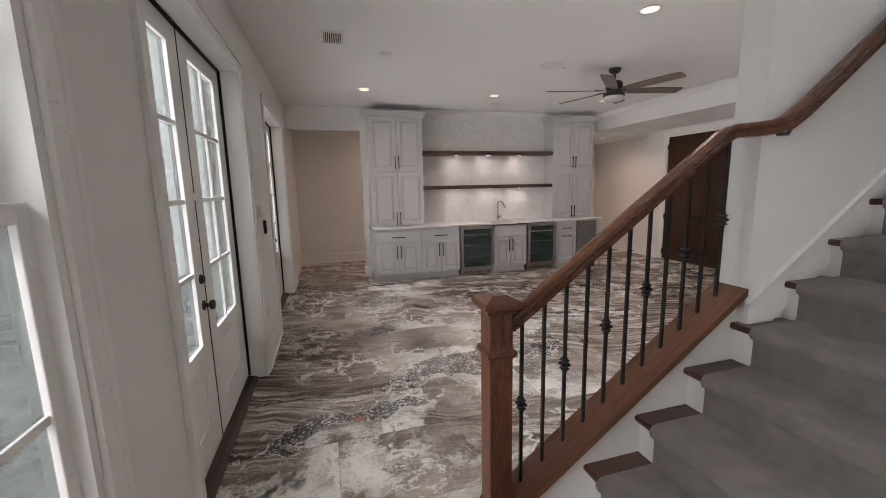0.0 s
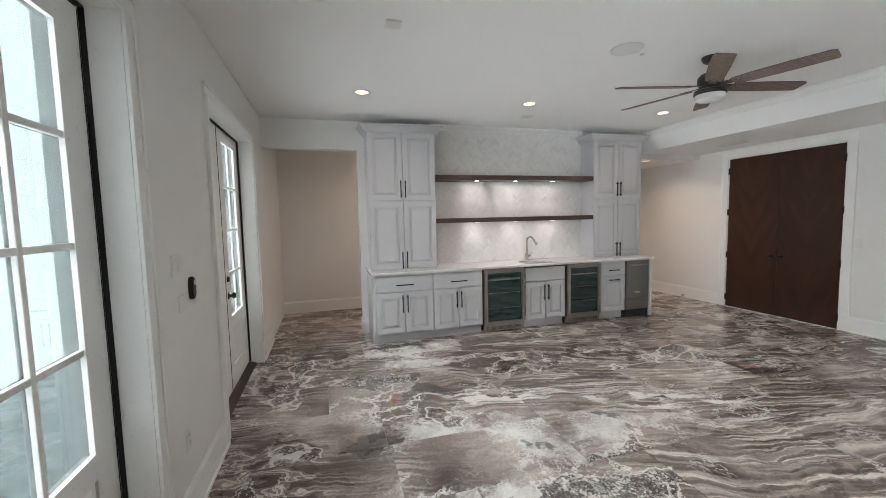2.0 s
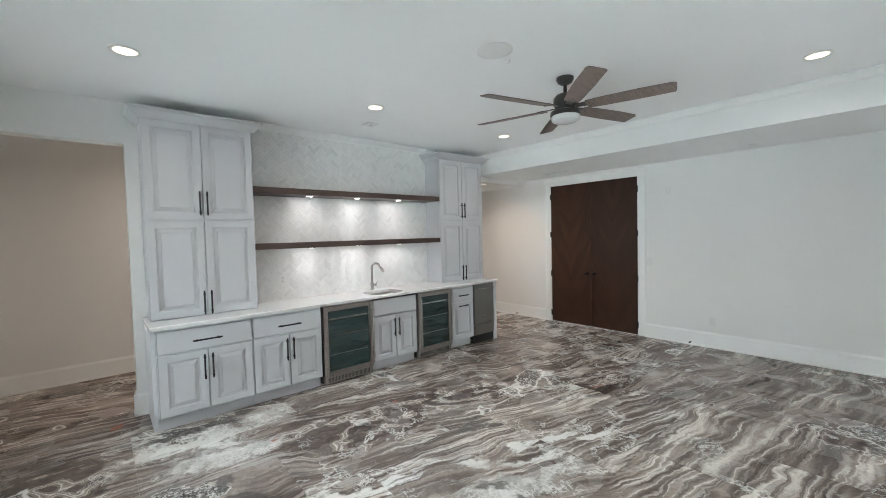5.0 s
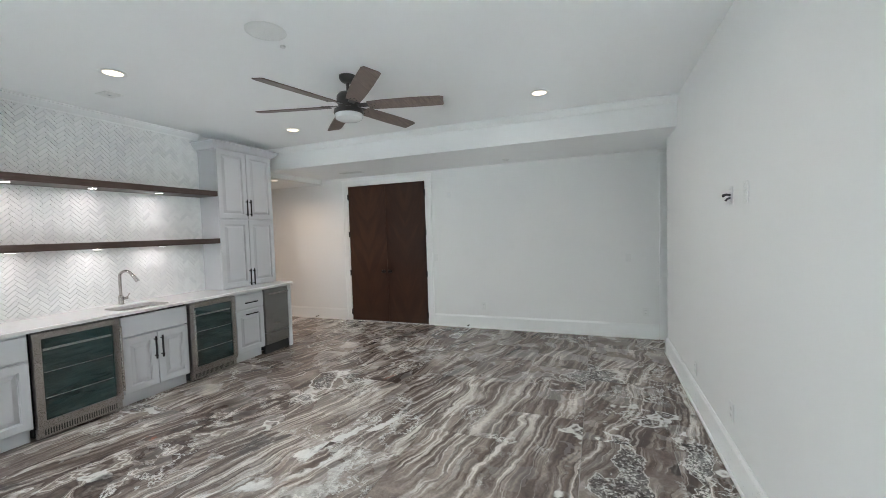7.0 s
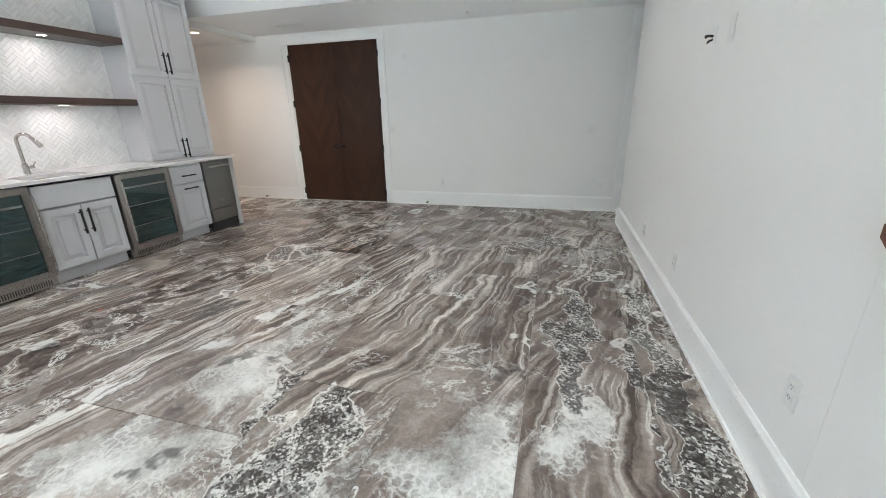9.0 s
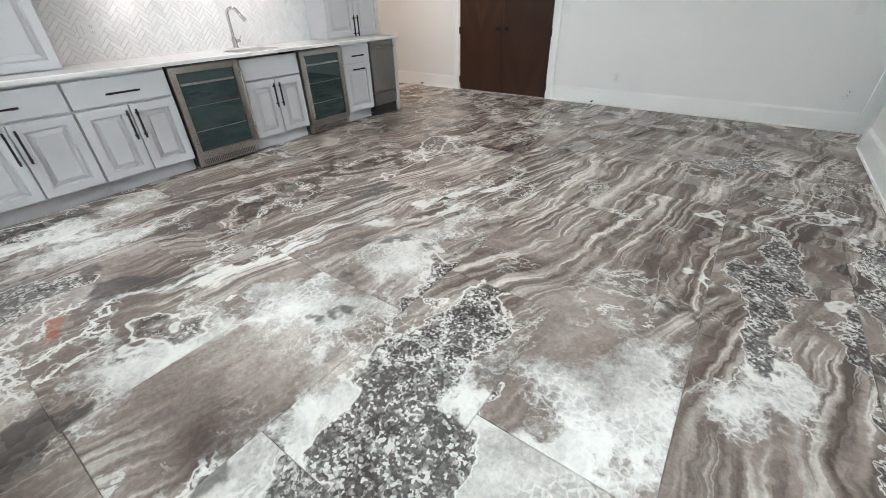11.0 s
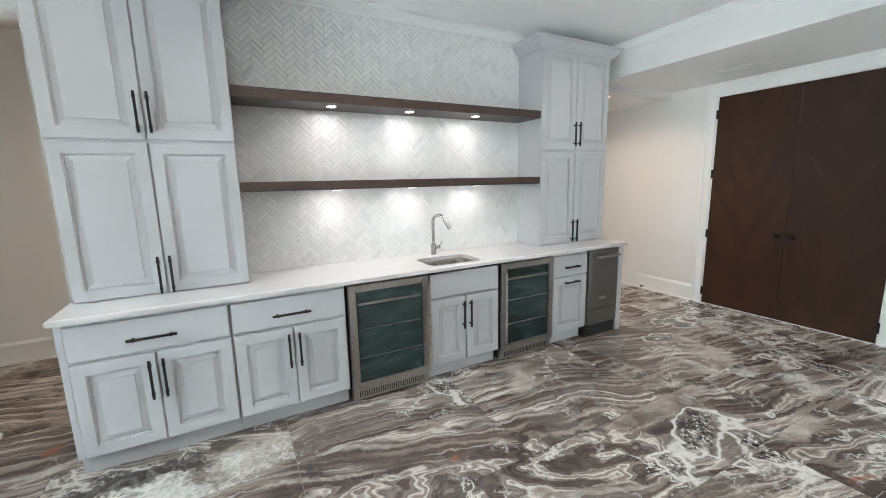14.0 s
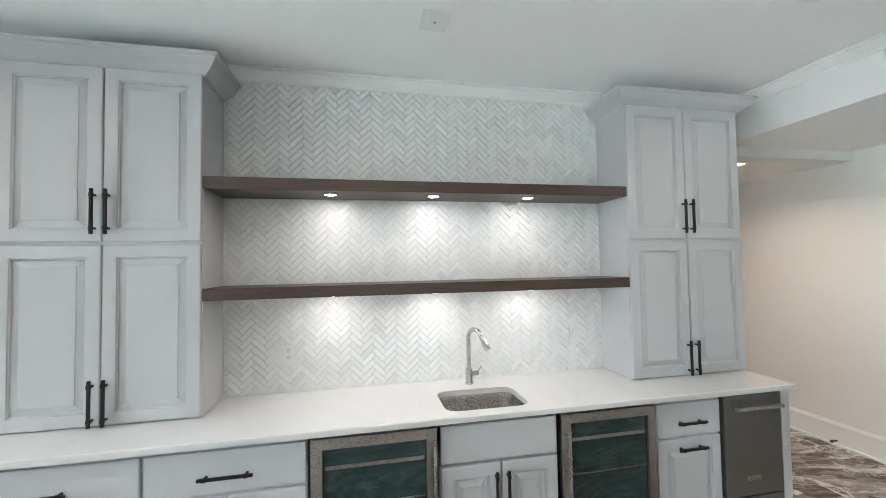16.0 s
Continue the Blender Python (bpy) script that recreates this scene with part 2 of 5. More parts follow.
def onyx():
    """Polished onyx-look porcelain: long agate bands, swirls, white feathered veins, dark pebble beds and pale clouds."""
    m = material("onyx_tile", (0.4, 0.37, 0.35), 0.15, spec=0.28)

    def vec(op, a, b=None, c=None):
        n = node(m, "ShaderNodeVectorMath")
        n.operation = op
        for k, s in enumerate((a, b, c)):
            if isinstance(s, tuple):
                n.inputs[k].default_value = s
            elif s is not None:
                wire(m, s, n.inputs[k])
        return n.outputs["Value"] if op in ("LENGTH", "DOT_PRODUCT") else n.outputs[0]

    def sheer(fac, lo, hi):
        """0 below lo, 1 above hi."""
        r = node(m, "ShaderNodeMapRange")
        r.interpolation_type = "SMOOTHSTEP"
        r.inputs[1].default_value, r.inputs[2].default_value = lo, hi
        wire(m, fac, r.inputs[0])
        return r.outputs[0]

    def times(*fs):
        out = fs[0]
        for f in fs[1:]:
            out = maths(m, "MULTIPLY", out, f)
        return out

    def ridge(fac, at, width):
        """1 on a contour of a field, falling to 0 beside it."""
        return sheer(maths(m, "MULTIPLY", maths(m, "ABSOLUTE", maths(m, "SUBTRACT", fac, at)), -1.0), -width, -width * 0.25)

    rnd = node(m, "ShaderNodeObjectInfo").outputs["Random"]
    step = maths(m, "FLOOR", maths(m, "MULTIPLY", rnd, 3.4))
    comb = node(m, "ShaderNodeCombineXYZ")
    wire(m, times(step, 0.71), comb.inputs[0])
    wire(m, times(step, 0.17), comb.inputs[1])
    wire(m, times(step, 0.35), comb.inputs[2])
    here = place(m)
    at = vec("ADD", here, comb.outputs[0])
    turn = node(m, "ShaderNodeMapping", Rotation=(0, 0, radians(13)))
    wire(m, at, turn.inputs[0])
    slow = noise_tex(m, turn.outputs[0], 0.55, 2, 0.5).outputs["Color"]
    mid = noise_tex(m, at, 2.1, 3, 0.55).outputs["Color"]
    tiny = noise_tex(m, at, 13.0, 4, 0.65).outputs["Color"]
    v = vec("MULTIPLY_ADD", slow, (0.7, 0.6, 0.6), turn.outputs[0])
    v = vec("MULTIPLY_ADD", mid, (0.24, 0.22, 0.22), v)
    v = vec("MULTIPLY_ADD", tiny, (0.045, 0.045, 0.045), v)
    ragged = vec("MULTIPLY_ADD", mid, (0.7, 0.7, 0.0), vec("MULTIPLY_ADD", tiny, (0.16, 0.16, 0.0), here))

    def patches(rows):
        """Ragged patches of the slab (x, y, half length, half width, angle), 1 inside and 0 outside."""
        out = None
        for x, y, rx, ry, ang in rows:
            d = vec("SUBTRACT", ragged, (x + 0.43, y + 0.43, 0))
            c, s = math.cos(radians(ang)), math.sin(radians(ang))
            comb = node(m, "ShaderNodeCombineXYZ")
            wire(m, vec("DOT_PRODUCT", d, (c / rx, s / rx, 0)), comb.inputs[0])
            wire(m, vec("DOT_PRODUCT", d, (-s / ry, c / ry, 0)), comb.inputs[1])
            f = maths(m, "SUBTRACT", 1.6, vec("LENGTH", comb.outputs[0]), True)
            out = f if out is None else maths(m, "MAXIMUM", out, f)
        return out

    pale = patches([(1.7, 4.2, 0.75, 0.42, -15), (2.7, 4.05, 0.55, 0.18, -10), (1.6, 3.05, 0.4, 0.3, 0), (0.55, 2.35, 0.5, 0.4, 10), (2.2, 2.85, 0.6, 0.36, 0), (1.45, 3.85, 0.5, 0.4, 0), (1.6, 6.3, 0.5, 0.14, 0), (1.45, 5.85, 0.4, 0.16, -10), (1.95, 3.25, 0.4, 0.2, 0), (2.5, 2.90, 0.5, 0.24, 0), (2.6, 2.3, 0.4, 0.16, 0), (0.95, 2.9, 0.4, 0.2, 8), (0.3, 2.3, 0.45, 0.2, 0), (1.35, 3.5, 0.4, 0.2, 0)])
    stony = patches([(2.25, 3.55, 0.40, 0.16, 0), (1.72, 3.45, 0.32, 0.12, 0), (3.4, 2.36, 0.7, 0.11, 0), (3.0, 1.84, 0.9, 0.10, 0), (0.35, 2.72, 0.55, 0.10, 14), (1.1, 5.45, 0.3, 0.09, -20), (1.45, 3.25, 0.4, 0.10, 0)])
    swirl = patches([(0.5, 6.1, 0.3, 0.5, 15), (2.4, 5.62, 0.7, 0.30, -12), (3.55, 5.45, 0.55, 0.22, -12), (4.75, 4.75, 0.35, 0.14, -15), (0.2, 4.2, 0.3, 0.5, 10)])
    streak = patches([(2.10, 4.76, 0.72, 0.055, -22), (3.50, 4.22, 0.55, 0.045, -15), (1.35, 6.15, 0.4, 0.06, -15)])
    feather = patches([(0.75, 4.95, 0.55, 0.42, -15), (0.75, 2.15, 0.6, 0.4, 0), (0.85, 3.65, 0.6, 0.28, 0), (1.9, 6.35, 0.7, 0.12, 0)])
    # mottled taupe ground
    tone = noise_tex(m, v, 1.2, 6, 0.60).outputs[0]
    col = ramp(m, tone, [(0.32, (0.084, 0.067, 0.062)), (0.43, (0.175, 0.143, 0.132)), (0.51, (0.280, 0.244, 0.227)), (0.60, (0.476, 0.441, 0.417)), (0.70, (0.620, 0.600, 0.580))])
    # agate bands of uneven width, with fine lines among them
    stripe = noise_tex(m, vec("MULTIPLY", v, (0.34, 5.0, 1.0)), 1.0, 3, 0.55).outputs[0]
    scol = ramp(m, stripe, [(0.28, (0.016, 0.011, 0.010)), (0.36, (0.086, 0.067, 0.061)), (0.41, (0.304, 0.266, 0.246)), (0.435, (0.128, 0.101, 0.089)), (0.475, (0.067, 0.051, 0.045)), (0.50, (0.224, 0.191, 0.174)), (0.535, (0.365, 0.330, 0.310)), (0.552, (0.740, 0.725, 0.705)), (0.57, (0.314, 0.277, 0.257)), (0.61, (0.096, 0.076, 0.068)), (0.66, (0.365, 0.334, 0.314)), (0.74, (0.740, 0.725, 0.705))])
    fine = noise_tex(m, vec("MULTIPLY", v, (0.9, 30.0, 1.0)), 1.0, 3, 0.6).outputs[0]
    scol = mix(m, times(sheer(fine, 0.57, 0.62), 0.5), scol, (0.62, 0.60, 0.58))
    scol = mix(m, times(sheer(maths(m, "SUBTRACT", 1.0, fine), 0.56, 0.63), 0.65), scol, (0.055, 0.042, 0.038))
    zone = noise_tex(m, v, 0.8, 3, 0.55).outputs[0]
    f = maths(m, "SUBTRACT", sheer(zone, 0.35, 0.45), times(maths(m, "MAXIMUM", pale, feather), 0.9), True)
    col = mix(m, times(f, 0.92), col, scol)
    # brown agate loops with pale rims
    loop = noise_tex(m, vec("MULTIPLY", v, (0.8, 1.7, 1.0)), 1.35, 3, 0.55).outputs[0]
    ring = maths(m, "PINGPONG", times(loop, 13.0), 1.0)
    rcol = ramp(m, ring, [(0.0, (0.040, 0.028, 0.025)), (0.22, (0.10, 0.078, 0.070)), (0.42, (0.062, 0.044, 0.039)), (0.55, (0.27, 0.24, 0.222)), (0.68, (0.15, 0.125, 0.115)), (0.80, (0.70, 0.68, 0.66)), (0.90, (0.34, 0.305, 0.285)), (1.0, (0.21, 0.18, 0.165))])
    col = mix(m, times(sheer(swirl, 0.35, 0.6), 0.92), col, rcol)
    col = mix(m, 1.0, col, (1.0, 0.958, 0.925), "MULTIPLY")
    # pale clouds with frayed rims
    cl = noise_tex(m, vec("MULTIPLY_ADD", tiny, (0.10, 0.10, 0.10), v), 1.1, 8, 0.70).outputs[0]
    cl = maths(m, "ADD", cl, times(pale, 0.16))
    puff = ramp(m, noise_tex(m, v, 3.2, 6, 0.62).outputs[0], [(0.36, (0.40, 0.39, 0.375)), (0.5, (0.60, 0.59, 0.575)), (0.62, (0.84, 0.835, 0.815))])
    col = mix(m, times(sheer(cl, 0.595, 0.69), 0.92), col, puff)
    lace = node(m, "ShaderNodeTexVoronoi", Scale=24.0, Randomness=1.0)
    lace.feature = "DISTANCE_TO_EDGE"
    wire(m, vec("MULTIPLY_ADD", tiny, (0.07, 0.07, 0.07), at), lace.inputs["Vector"])
    crust = sheer(noise_tex(m, v, 2.3, 5, 0.65).outputs[0], 0.50, 0.56)
    col = mix(m, times(ridge(lace.outputs["Distance"], 0.0, 0.16), crust, sheer(cl, 0.57, 0.64), 0.5), col, (0.82, 0.815, 0.80))
    # feathered white crackle over beige
    crack = node(m, "ShaderNodeTexVoronoi", Scale=3.4, Randomness=1.0)
    crack.feature = "DISTANCE_TO_EDGE"
    wire(m, vec("MULTIPLY_ADD", tiny, (0.16, 0.16, 0.16), vec("MULTIPLY_ADD", mid, (0.5, 0.5, 0.5), at)), crack.inputs["Vector"])
    net = node(m, "ShaderNodeTexVoronoi", Scale=13.0, Randomness=1.0)
    net.feature = "DISTANCE_TO_EDGE"
    wire(m, vec("MULTIPLY_ADD", tiny, (0.09, 0.09, 0.09), at), net.inputs["Vector"])
    thick = ridge(crack.outputs["Distance"], 0.0, 0.055)
    halo = ridge(crack.outputs["Distance"], 0.0, 0.22)
    thin = times(ridge(net.outputs["Distance"], 0.0, 0.10), halo)
    area = sheer(maths(m, "ADD", noise_tex(m, at, 0.9, 3).outputs[0], times(feather, 0.20)), 0.65, 0.75)
    vein = times(maths(m, "MAXIMUM", thick, times(thin, 0.8)), area)
    # pebble beds
    bed = maths(m, "ADD", noise_tex(m, v, 1.05, 4, 0.6).outputs[0], times(stony, 0.27))
    sv = node(m, "ShaderNodeTexVoronoi", Scale=82.0, Randomness=1.0)
    wire(m, vec("MULTIPLY_ADD", noise_tex(m, at, 40.0, 3, 0.6).outputs["Color"], (0.03, 0.03, 0.03), at), sv.inputs["Vector"])
    clump = times(maths(m, "SUBTRACT", noise_tex(m, at, 9.0, 4, 0.65).outputs[0], 0.45), 1.5)
    speck = ramp(m, maths(m, "ADD", sv.outputs["Color"], clump), [(0.35, (0.032, 0.028, 0.027)), (0.56, (0.09, 0.079, 0.074)), (0.72, (0.24, 0.222, 0.213)), (0.92, (0.70, 0.69, 0.67))])
    col = mix(m, times(sheer(bed, 0.625, 0.66), 0.9), col, speck)
    # white contour veins
    vn = noise_tex(m, v, 2.1, 6, 0.66).outputs[0]
    keep = sheer(noise_tex(m, at, 1.4, 3).outputs[0], 0.52, 0.63)
    v3 = noise_tex(m, v, 5.2, 5, 0.65).outputs[0]
    keep2 = sheer(noise_tex(m, at, 1.9, 3).outputs[0], 0.56, 0.66)
    white = maths(m, "MAXIMUM", times(ridge(vn, 0.5, 0.016), keep, 0.75), times(ridge(bed, 0.618, 0.016), 0.8))
    white = maths(m, "MAXIMUM", white, times(ridge(v3, 0.5, 0.018), keep2, 0.55))
    white = maths(m, "MAXIMUM", white, maths(m, "MAXIMUM", vein, times(sheer(streak, 0.2, 0.75), sheer(noise_tex(m, vec("MULTIPLY", v, (1.2, 14.0, 1.0)), 1.0, 4, 0.6).outputs[0], 0.36, 0.50), 0.95)))
    col = mix(m, white, col, (0.78, 0.77, 0.75))
    # dark pools beside the veins
    pool = sheer(maths(m, "SUBTRACT", 1.0, noise_tex(m, v, 1.7, 4, 0.6).outputs[0]), 0.635, 0.68)
    pool = maths(m, "MAXIMUM", pool, sheer(patches([(1.42, 5.18, 0.16, 0.10, 20), (0.85, 4.45, 0.16, 0.12, 0), (1.35, 6.45, 0.35, 0.06, -5)]), 0.3, 0.7))
    col = mix(m, times(pool, 0.8), col, ramp(m, tone, [(0.35, (0.028, 0.024, 0.023)), (0.65, (0.10, 0.088, 0.083))]))
    # rare rust spots
    rf = maths(m, "MAXIMUM", sheer(noise_tex(m, v, 2.6, 2).outputs[0], 0.75, 0.78), sheer(patches([(1.86, 5.79, 0.035, 0.03, 0), (3.02, 5.81, 0.035, 0.03, 0), (4.68, 4.66, 0.09, 0.025, -15)]), 0.2, 0.8))
    col = mix(m, times(rf, 0.75), col, (0.30, 0.10, 0.055))
    grain = noise_tex(m, at, 46, 5, 0.75).outputs[0]
    col = mix(m, 0.45, col, ramp(m, grain, [(0.3, (0.2, 0.2, 0.2)), (0.7, (0.8, 0.8, 0.8))]), "OVERLAY")
    shade = ramp(m, rnd, [(0.0, (0.88, 0.86, 0.845)), (0.35, (1.0, 0.985, 0.965)), (0.7, (1.0, 0.98, 0.95)), (1.0, (0.95, 0.94, 0.93))])
    col = mix(m, 1.0, col, shade, "MULTIPLY")
    wire(m, col, shader(m).inputs["Base Color"])
    wire(m, ramp(m, noise_tex(m, at, 2.0, 4).outputs[0], [(0.3, (0.20,) * 3), (0.7, (0.32,) * 3)]), shader(m).inputs["Roughness"])
    return m


ONYX = onyx()


def tinted_glass(name, tint=(1, 1, 1)):
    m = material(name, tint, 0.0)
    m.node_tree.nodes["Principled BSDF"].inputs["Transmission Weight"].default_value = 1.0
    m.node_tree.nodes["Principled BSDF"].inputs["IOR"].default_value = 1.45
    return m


# dark tint tones down the glowing backdrop behind; pane colour, not real glazing
GLASS = tinted_glass("door_glass", (0.035, 0.0395, 0.039))
COOLER_GLASS = material("tinted_cooler_glass", (0.010, 0.025, 0.025), 0.03)
COOLER_GLASS.node_tree.nodes["Principled BSDF"].inputs["IOR"].default_value = 1.65
COOLER_GLASS.node_tree.nodes["Principled BSDF"].inputs["Transmission Weight"].default_value = 0.0
CONCRETE = painted("patio_concrete", (0.64, 0.675, 0.675), 0.85, 90, 0.3, 0.12)


def glow(name, colour, strength):
    m = bpy.data.materials.new(name)
    m.use_nodes = True
    t = m.node_tree
    t.nodes.clear()
    e, o = t.nodes.new("ShaderNodeEmission"), t.nodes.new("ShaderNodeOutputMaterial")
    n, r, c = t.nodes.new("ShaderNodeTexNoise"), t.nodes.new("ShaderNodeValToRGB"), t.nodes.new("ShaderNodeTexCoord")
    n.inputs["Scale"].default_value, n.inputs["Detail"].default_value = 0.5, 5
    r.color_ramp.elements[0].color = (*(k * 0.8 for k in colour), 1)
    r.color_ramp.elements[1].color = (*colour, 1)
    t.links.new(c.outputs["Object"], n.inputs["Vector"])
    t.links.new(n.outputs[0], r.inputs[0])
    t.links.new(r.outputs[0], e.inputs[0])
    e.inputs[1].default_value = strength
    t.links.new(e.outputs[0], o.inputs[0])
    return m


# emission for the added backdrop that lights the room through the openings
DAYLIGHT = glow("backdrop_glow", (0.88, 1.0, 1.01), 38.0)
LIT = glow("lit_lens", (1.0, 0.84, 0.60), 3.2)
PUCK_LIT = glow("lit_puck", (1.0, 0.94, 0.86), 12.0)

# ---- building helpers ----


def part(name, bm, mat, parent=None, label="", smooth=False):
    me = bpy.data.meshes.new(name)
    bmesh.ops.recalc_face_normals(bm, faces=bm.faces)
    if smooth:
        for f in bm.faces:
            f.smooth = True
        for e in bm.edges:
            if len(e.link_faces) == 2 and e.calc_face_angle(0) > 0.7:
                e.smooth = False
    bm.to_mesh(me)
    bm.free()
    me.materials.append(mat)
    ob = new(name, me)
    ob.parent = parent
    if label:
        ob["label"] = label
    return ob


def thing(name, at, label, category, group="", kind=""):
    ob = new(name)
    ob.location = at
    ob.empty_display_size = 0.1
    return tagged(ob, label, category, group, kind)


def blank():
    return bmesh.new()


def add_box(bm, x0, x1, y0, y1, z0, z1, bevel=0.0):
    r = bmesh.ops.create_cube(bm, size=1)
    vs = r["verts"]
    for v in vs:
        v.co = Vector(((x0 + x1) / 2 + v.co.x * (x1 - x0), (y0 + y1) / 2 + v.co.y * (y1 - y0), (z0 + z1) / 2 + v.co.z * (z1 - z0)))
    if bevel:
        es = list({e for v in vs for e in v.link_edges})
        bmesh.ops.bevel(bm, geom=es, offset=bevel, segments=2, affect="EDGES", profile=0.5)
    return bm


def box(x0, x1, y0, y1, z0, z1, bevel=0.0):
    return add_box(blank(), x0, x1, y0, y1, z0, z1, bevel)


def loft(bm, rings, closed=True, cap=(True, True)):
    """Skin a list of rings (each a list of points)."""
    made = [[bm.verts.new(p) for p in ring] for ring in rings]
    n = len(made[0])
    for a, b in zip(made, made[1:]):
        for i in range(n if closed else n - 1):
            j = (i + 1) % n
            bm.faces.new((a[i], a[j], b[j], b[i]))
    if cap[0]:
        bm.faces.new(list(reversed(made[0])))
    if cap[1]:
        bm.faces.new(made[-1])
    return bm


def circle(r, z, n=20, x=0.0, y=0.0):
    return [(x + r * math.cos(2 * math.pi * i / n), y + r * math.sin(2 * math.pi * i / n), z) for i in range(n)]


def lathe(bm, profile, n=20, x=0.0, y=0.0):
    """Turn (radius, z) pairs about the upright axis."""
    return loft(bm, [circle(r, z, n, x, y) for r, z in profile])


def tube(bm, points, section, up=(0, 0, 1)):
    """Sweep a section (right, up pairs) along points."""
    pts = [Vector(p) for p in points]
    rings = []
    for i, p in enumerate(pts):
        d = (pts[min(i + 1, len(pts) - 1)] - pts[max(i - 1, 0)]).normalized()
        side = d.cross(Vector(up))
        side = side.normalized() if side.length > 1e-4 else Vector((1, 0, 0))
        top = side.cross(d).normalized()
        rings.append([p + side * a + top * b for a, b in section])
    return loft(bm, rings)


def round_section(r, n=10):
    return [(r * math.cos(2 * math.pi * i / n), r * math.sin(2 * math.pi * i / n)) for i in range(n)]


def prism(bm, outline, axis, a, b):
    """Extrude an outline of pairs along an axis from a to b."""
    put = {"x": lambda u, v, w: (w, u, v), "y": lambda u, v, w: (u, w, v), "z": lambda u, v, w: (u, v, w)}[axis]
    return loft(bm, [[put(u, v, a) for u, v in outline], [put(u, v, b) for u, v in outline]])


def setting(name, bm, mat, label, category):
    return tagged(part(name, bm, mat), label, category, kind="structure")

# ---- structure ----
XW, XE, YS, YB, YH = -0.14, 7.02, 1.658, 7.20, 8.85   # room faces: west, east, stair wall, bar wall, hall end
DOORS = [(1.94, 3.655), (4.83, 6.45)]
SEAMS = [2.795, 5.64]
DOOR_TOP = 2.455
WIN = (0.22, 1.322, 0.55, 2.40)

bm = blank()
edges = [(-1.2, WIN[0]), (WIN[1], DOORS[0][0] - 0.02), (DOORS[0][1] + 0.02, DOORS[1][0] - 0.02), (DOORS[1][1] + 0.02, YH + 0.15)]
for a, b in edges:
    add_box(bm, -0.44, XW, a, b, 0, 3.1)
for a, b in DOORS:
    add_box(bm, -0.44, XW, a - 0.02, b + 0.02, DOOR_TOP + 0.02, 3.1)
add_box(bm, -0.44, XW, WIN[0], WIN[1], 0, WIN[2])
add_box(bm, -0.44, XW, WIN[0], WIN[1], WIN[3], 3.1)
setting("wall_west", bm, WALL, "white painted drywall with two french doors", "wall")

bm = blank()
add_box(bm, 1.05, 5.47, YB, 7.34, 0, 3.1)
add_box(bm, XW, 1.05, YB, 7.34, 2.53, 3.1)
add_box(bm, 5.47, XE, YB, 7.34, HALL_CEIL, 3.1)
setting("wall_north", bm, WALL, "white painted drywall behind the bar with hall openings", "wall")
setting("wall_hall", box(XW, XE, YH, YH + 0.15, 0, 3.1), WALL, "plain painted hall wall in warm light", "wall")
bm = blank()
add_box(bm, XE, XE + 0.16, -1.2, 0.74, 0, 3.1)
add_box(bm, XE, XE + 0.16, 0.74, 1.56, 2.44, 3.1)
add_box(bm, XE, XE + 0.16, 1.56, 5.10, 0, 3.1)
add_box(bm, XE, XE + 0.16, 5.10, 6.66, 2.455, 3.1)
add_box(bm, XE, XE + 0.16, 6.66, YH + 0.15, 0, 3.1)
setting("wall_east", bm, WALL, "white painted drywall with dark double doors", "wall")
setting("wall_stair", box(2.295, 6.38, 1.525, YS, 0, 5.2), WALL, "white painted wall beside the staircase", "wall")
SLOPE = 0.7165


def plate_z(x):
    """Top of the wooden plate under the balusters."""
    return 1.022 + SLOPE * (x - 2.223)


bm = prism(blank(), [(1.12, 0.0), (2.294, 0.0), (2.294, plate_z(2.294) - 0.036), (1.12, plate_z(1.12) - 0.036)], "y", 1.556, YS)
setting("wall_knee", bm, WALL, "white painted sloping knee wall under the stair railing", "wall")
setting("wall_stairwell", box(1.2, XE, 0.30, 0.45, 0, 5.2), WALL, "plain white stairwell wall", "wall")
setting("wall_south", box(XW, XE, -1.35, -1.2, 0, 5.2), WALL, "plain white wall closing the room", "wall")
setting("wall_landing", box(6.28, 6.38, 0.45, 1.552, 0, 5.2), WALL, "plain white wall behind the stairs", "wall")

bm = blank()
add_box(bm, XW - 0.3, XE, YS, YB + 0.02, CEIL, CEIL + 0.15)
add_box(bm, XW - 0.3, 1.55, -1.3, YS, CEIL, CEIL + 0.15)
setting("ceiling", bm, CEILING, "flat white painted ceiling", "ceiling")
bm = box(1.4, XE, 0.3, YS, 5.2, 5.3)
add_box(bm, 1.45, 1.55, 0.45, 1.552, CEIL + 0.15, 5.2)
add_box(bm, 6.38, XE, 0.45, YS, CEIL, 3.0)
setting("ceiling_stairwell", bm, CEILING, "white stairwell ceiling", "ceiling")
setting("ceiling_soffit", box(5.71, XE, YS - 0.12, YB, SOFFIT, CEIL - 0.002), CEILING, "white dropped soffit along the far wall", "soffit")
bm = box(5.47, XE, 7.34, YH, HALL_CEIL, 2.9)
add_box(bm, XW, 5.47, 7.34, YH, 2.9, 3.0)
setting("ceiling_hall", bm, CEILING, "white hall ceiling with a lower end", "ceiling")
setting("floor", box(XW - 0.3, XE + 0.05, -1.3, YH + 0.1, -0.12, -0.006), FLOOR_GROUT, "polished grey-brown onyx-look tiles with white veins", "floor")

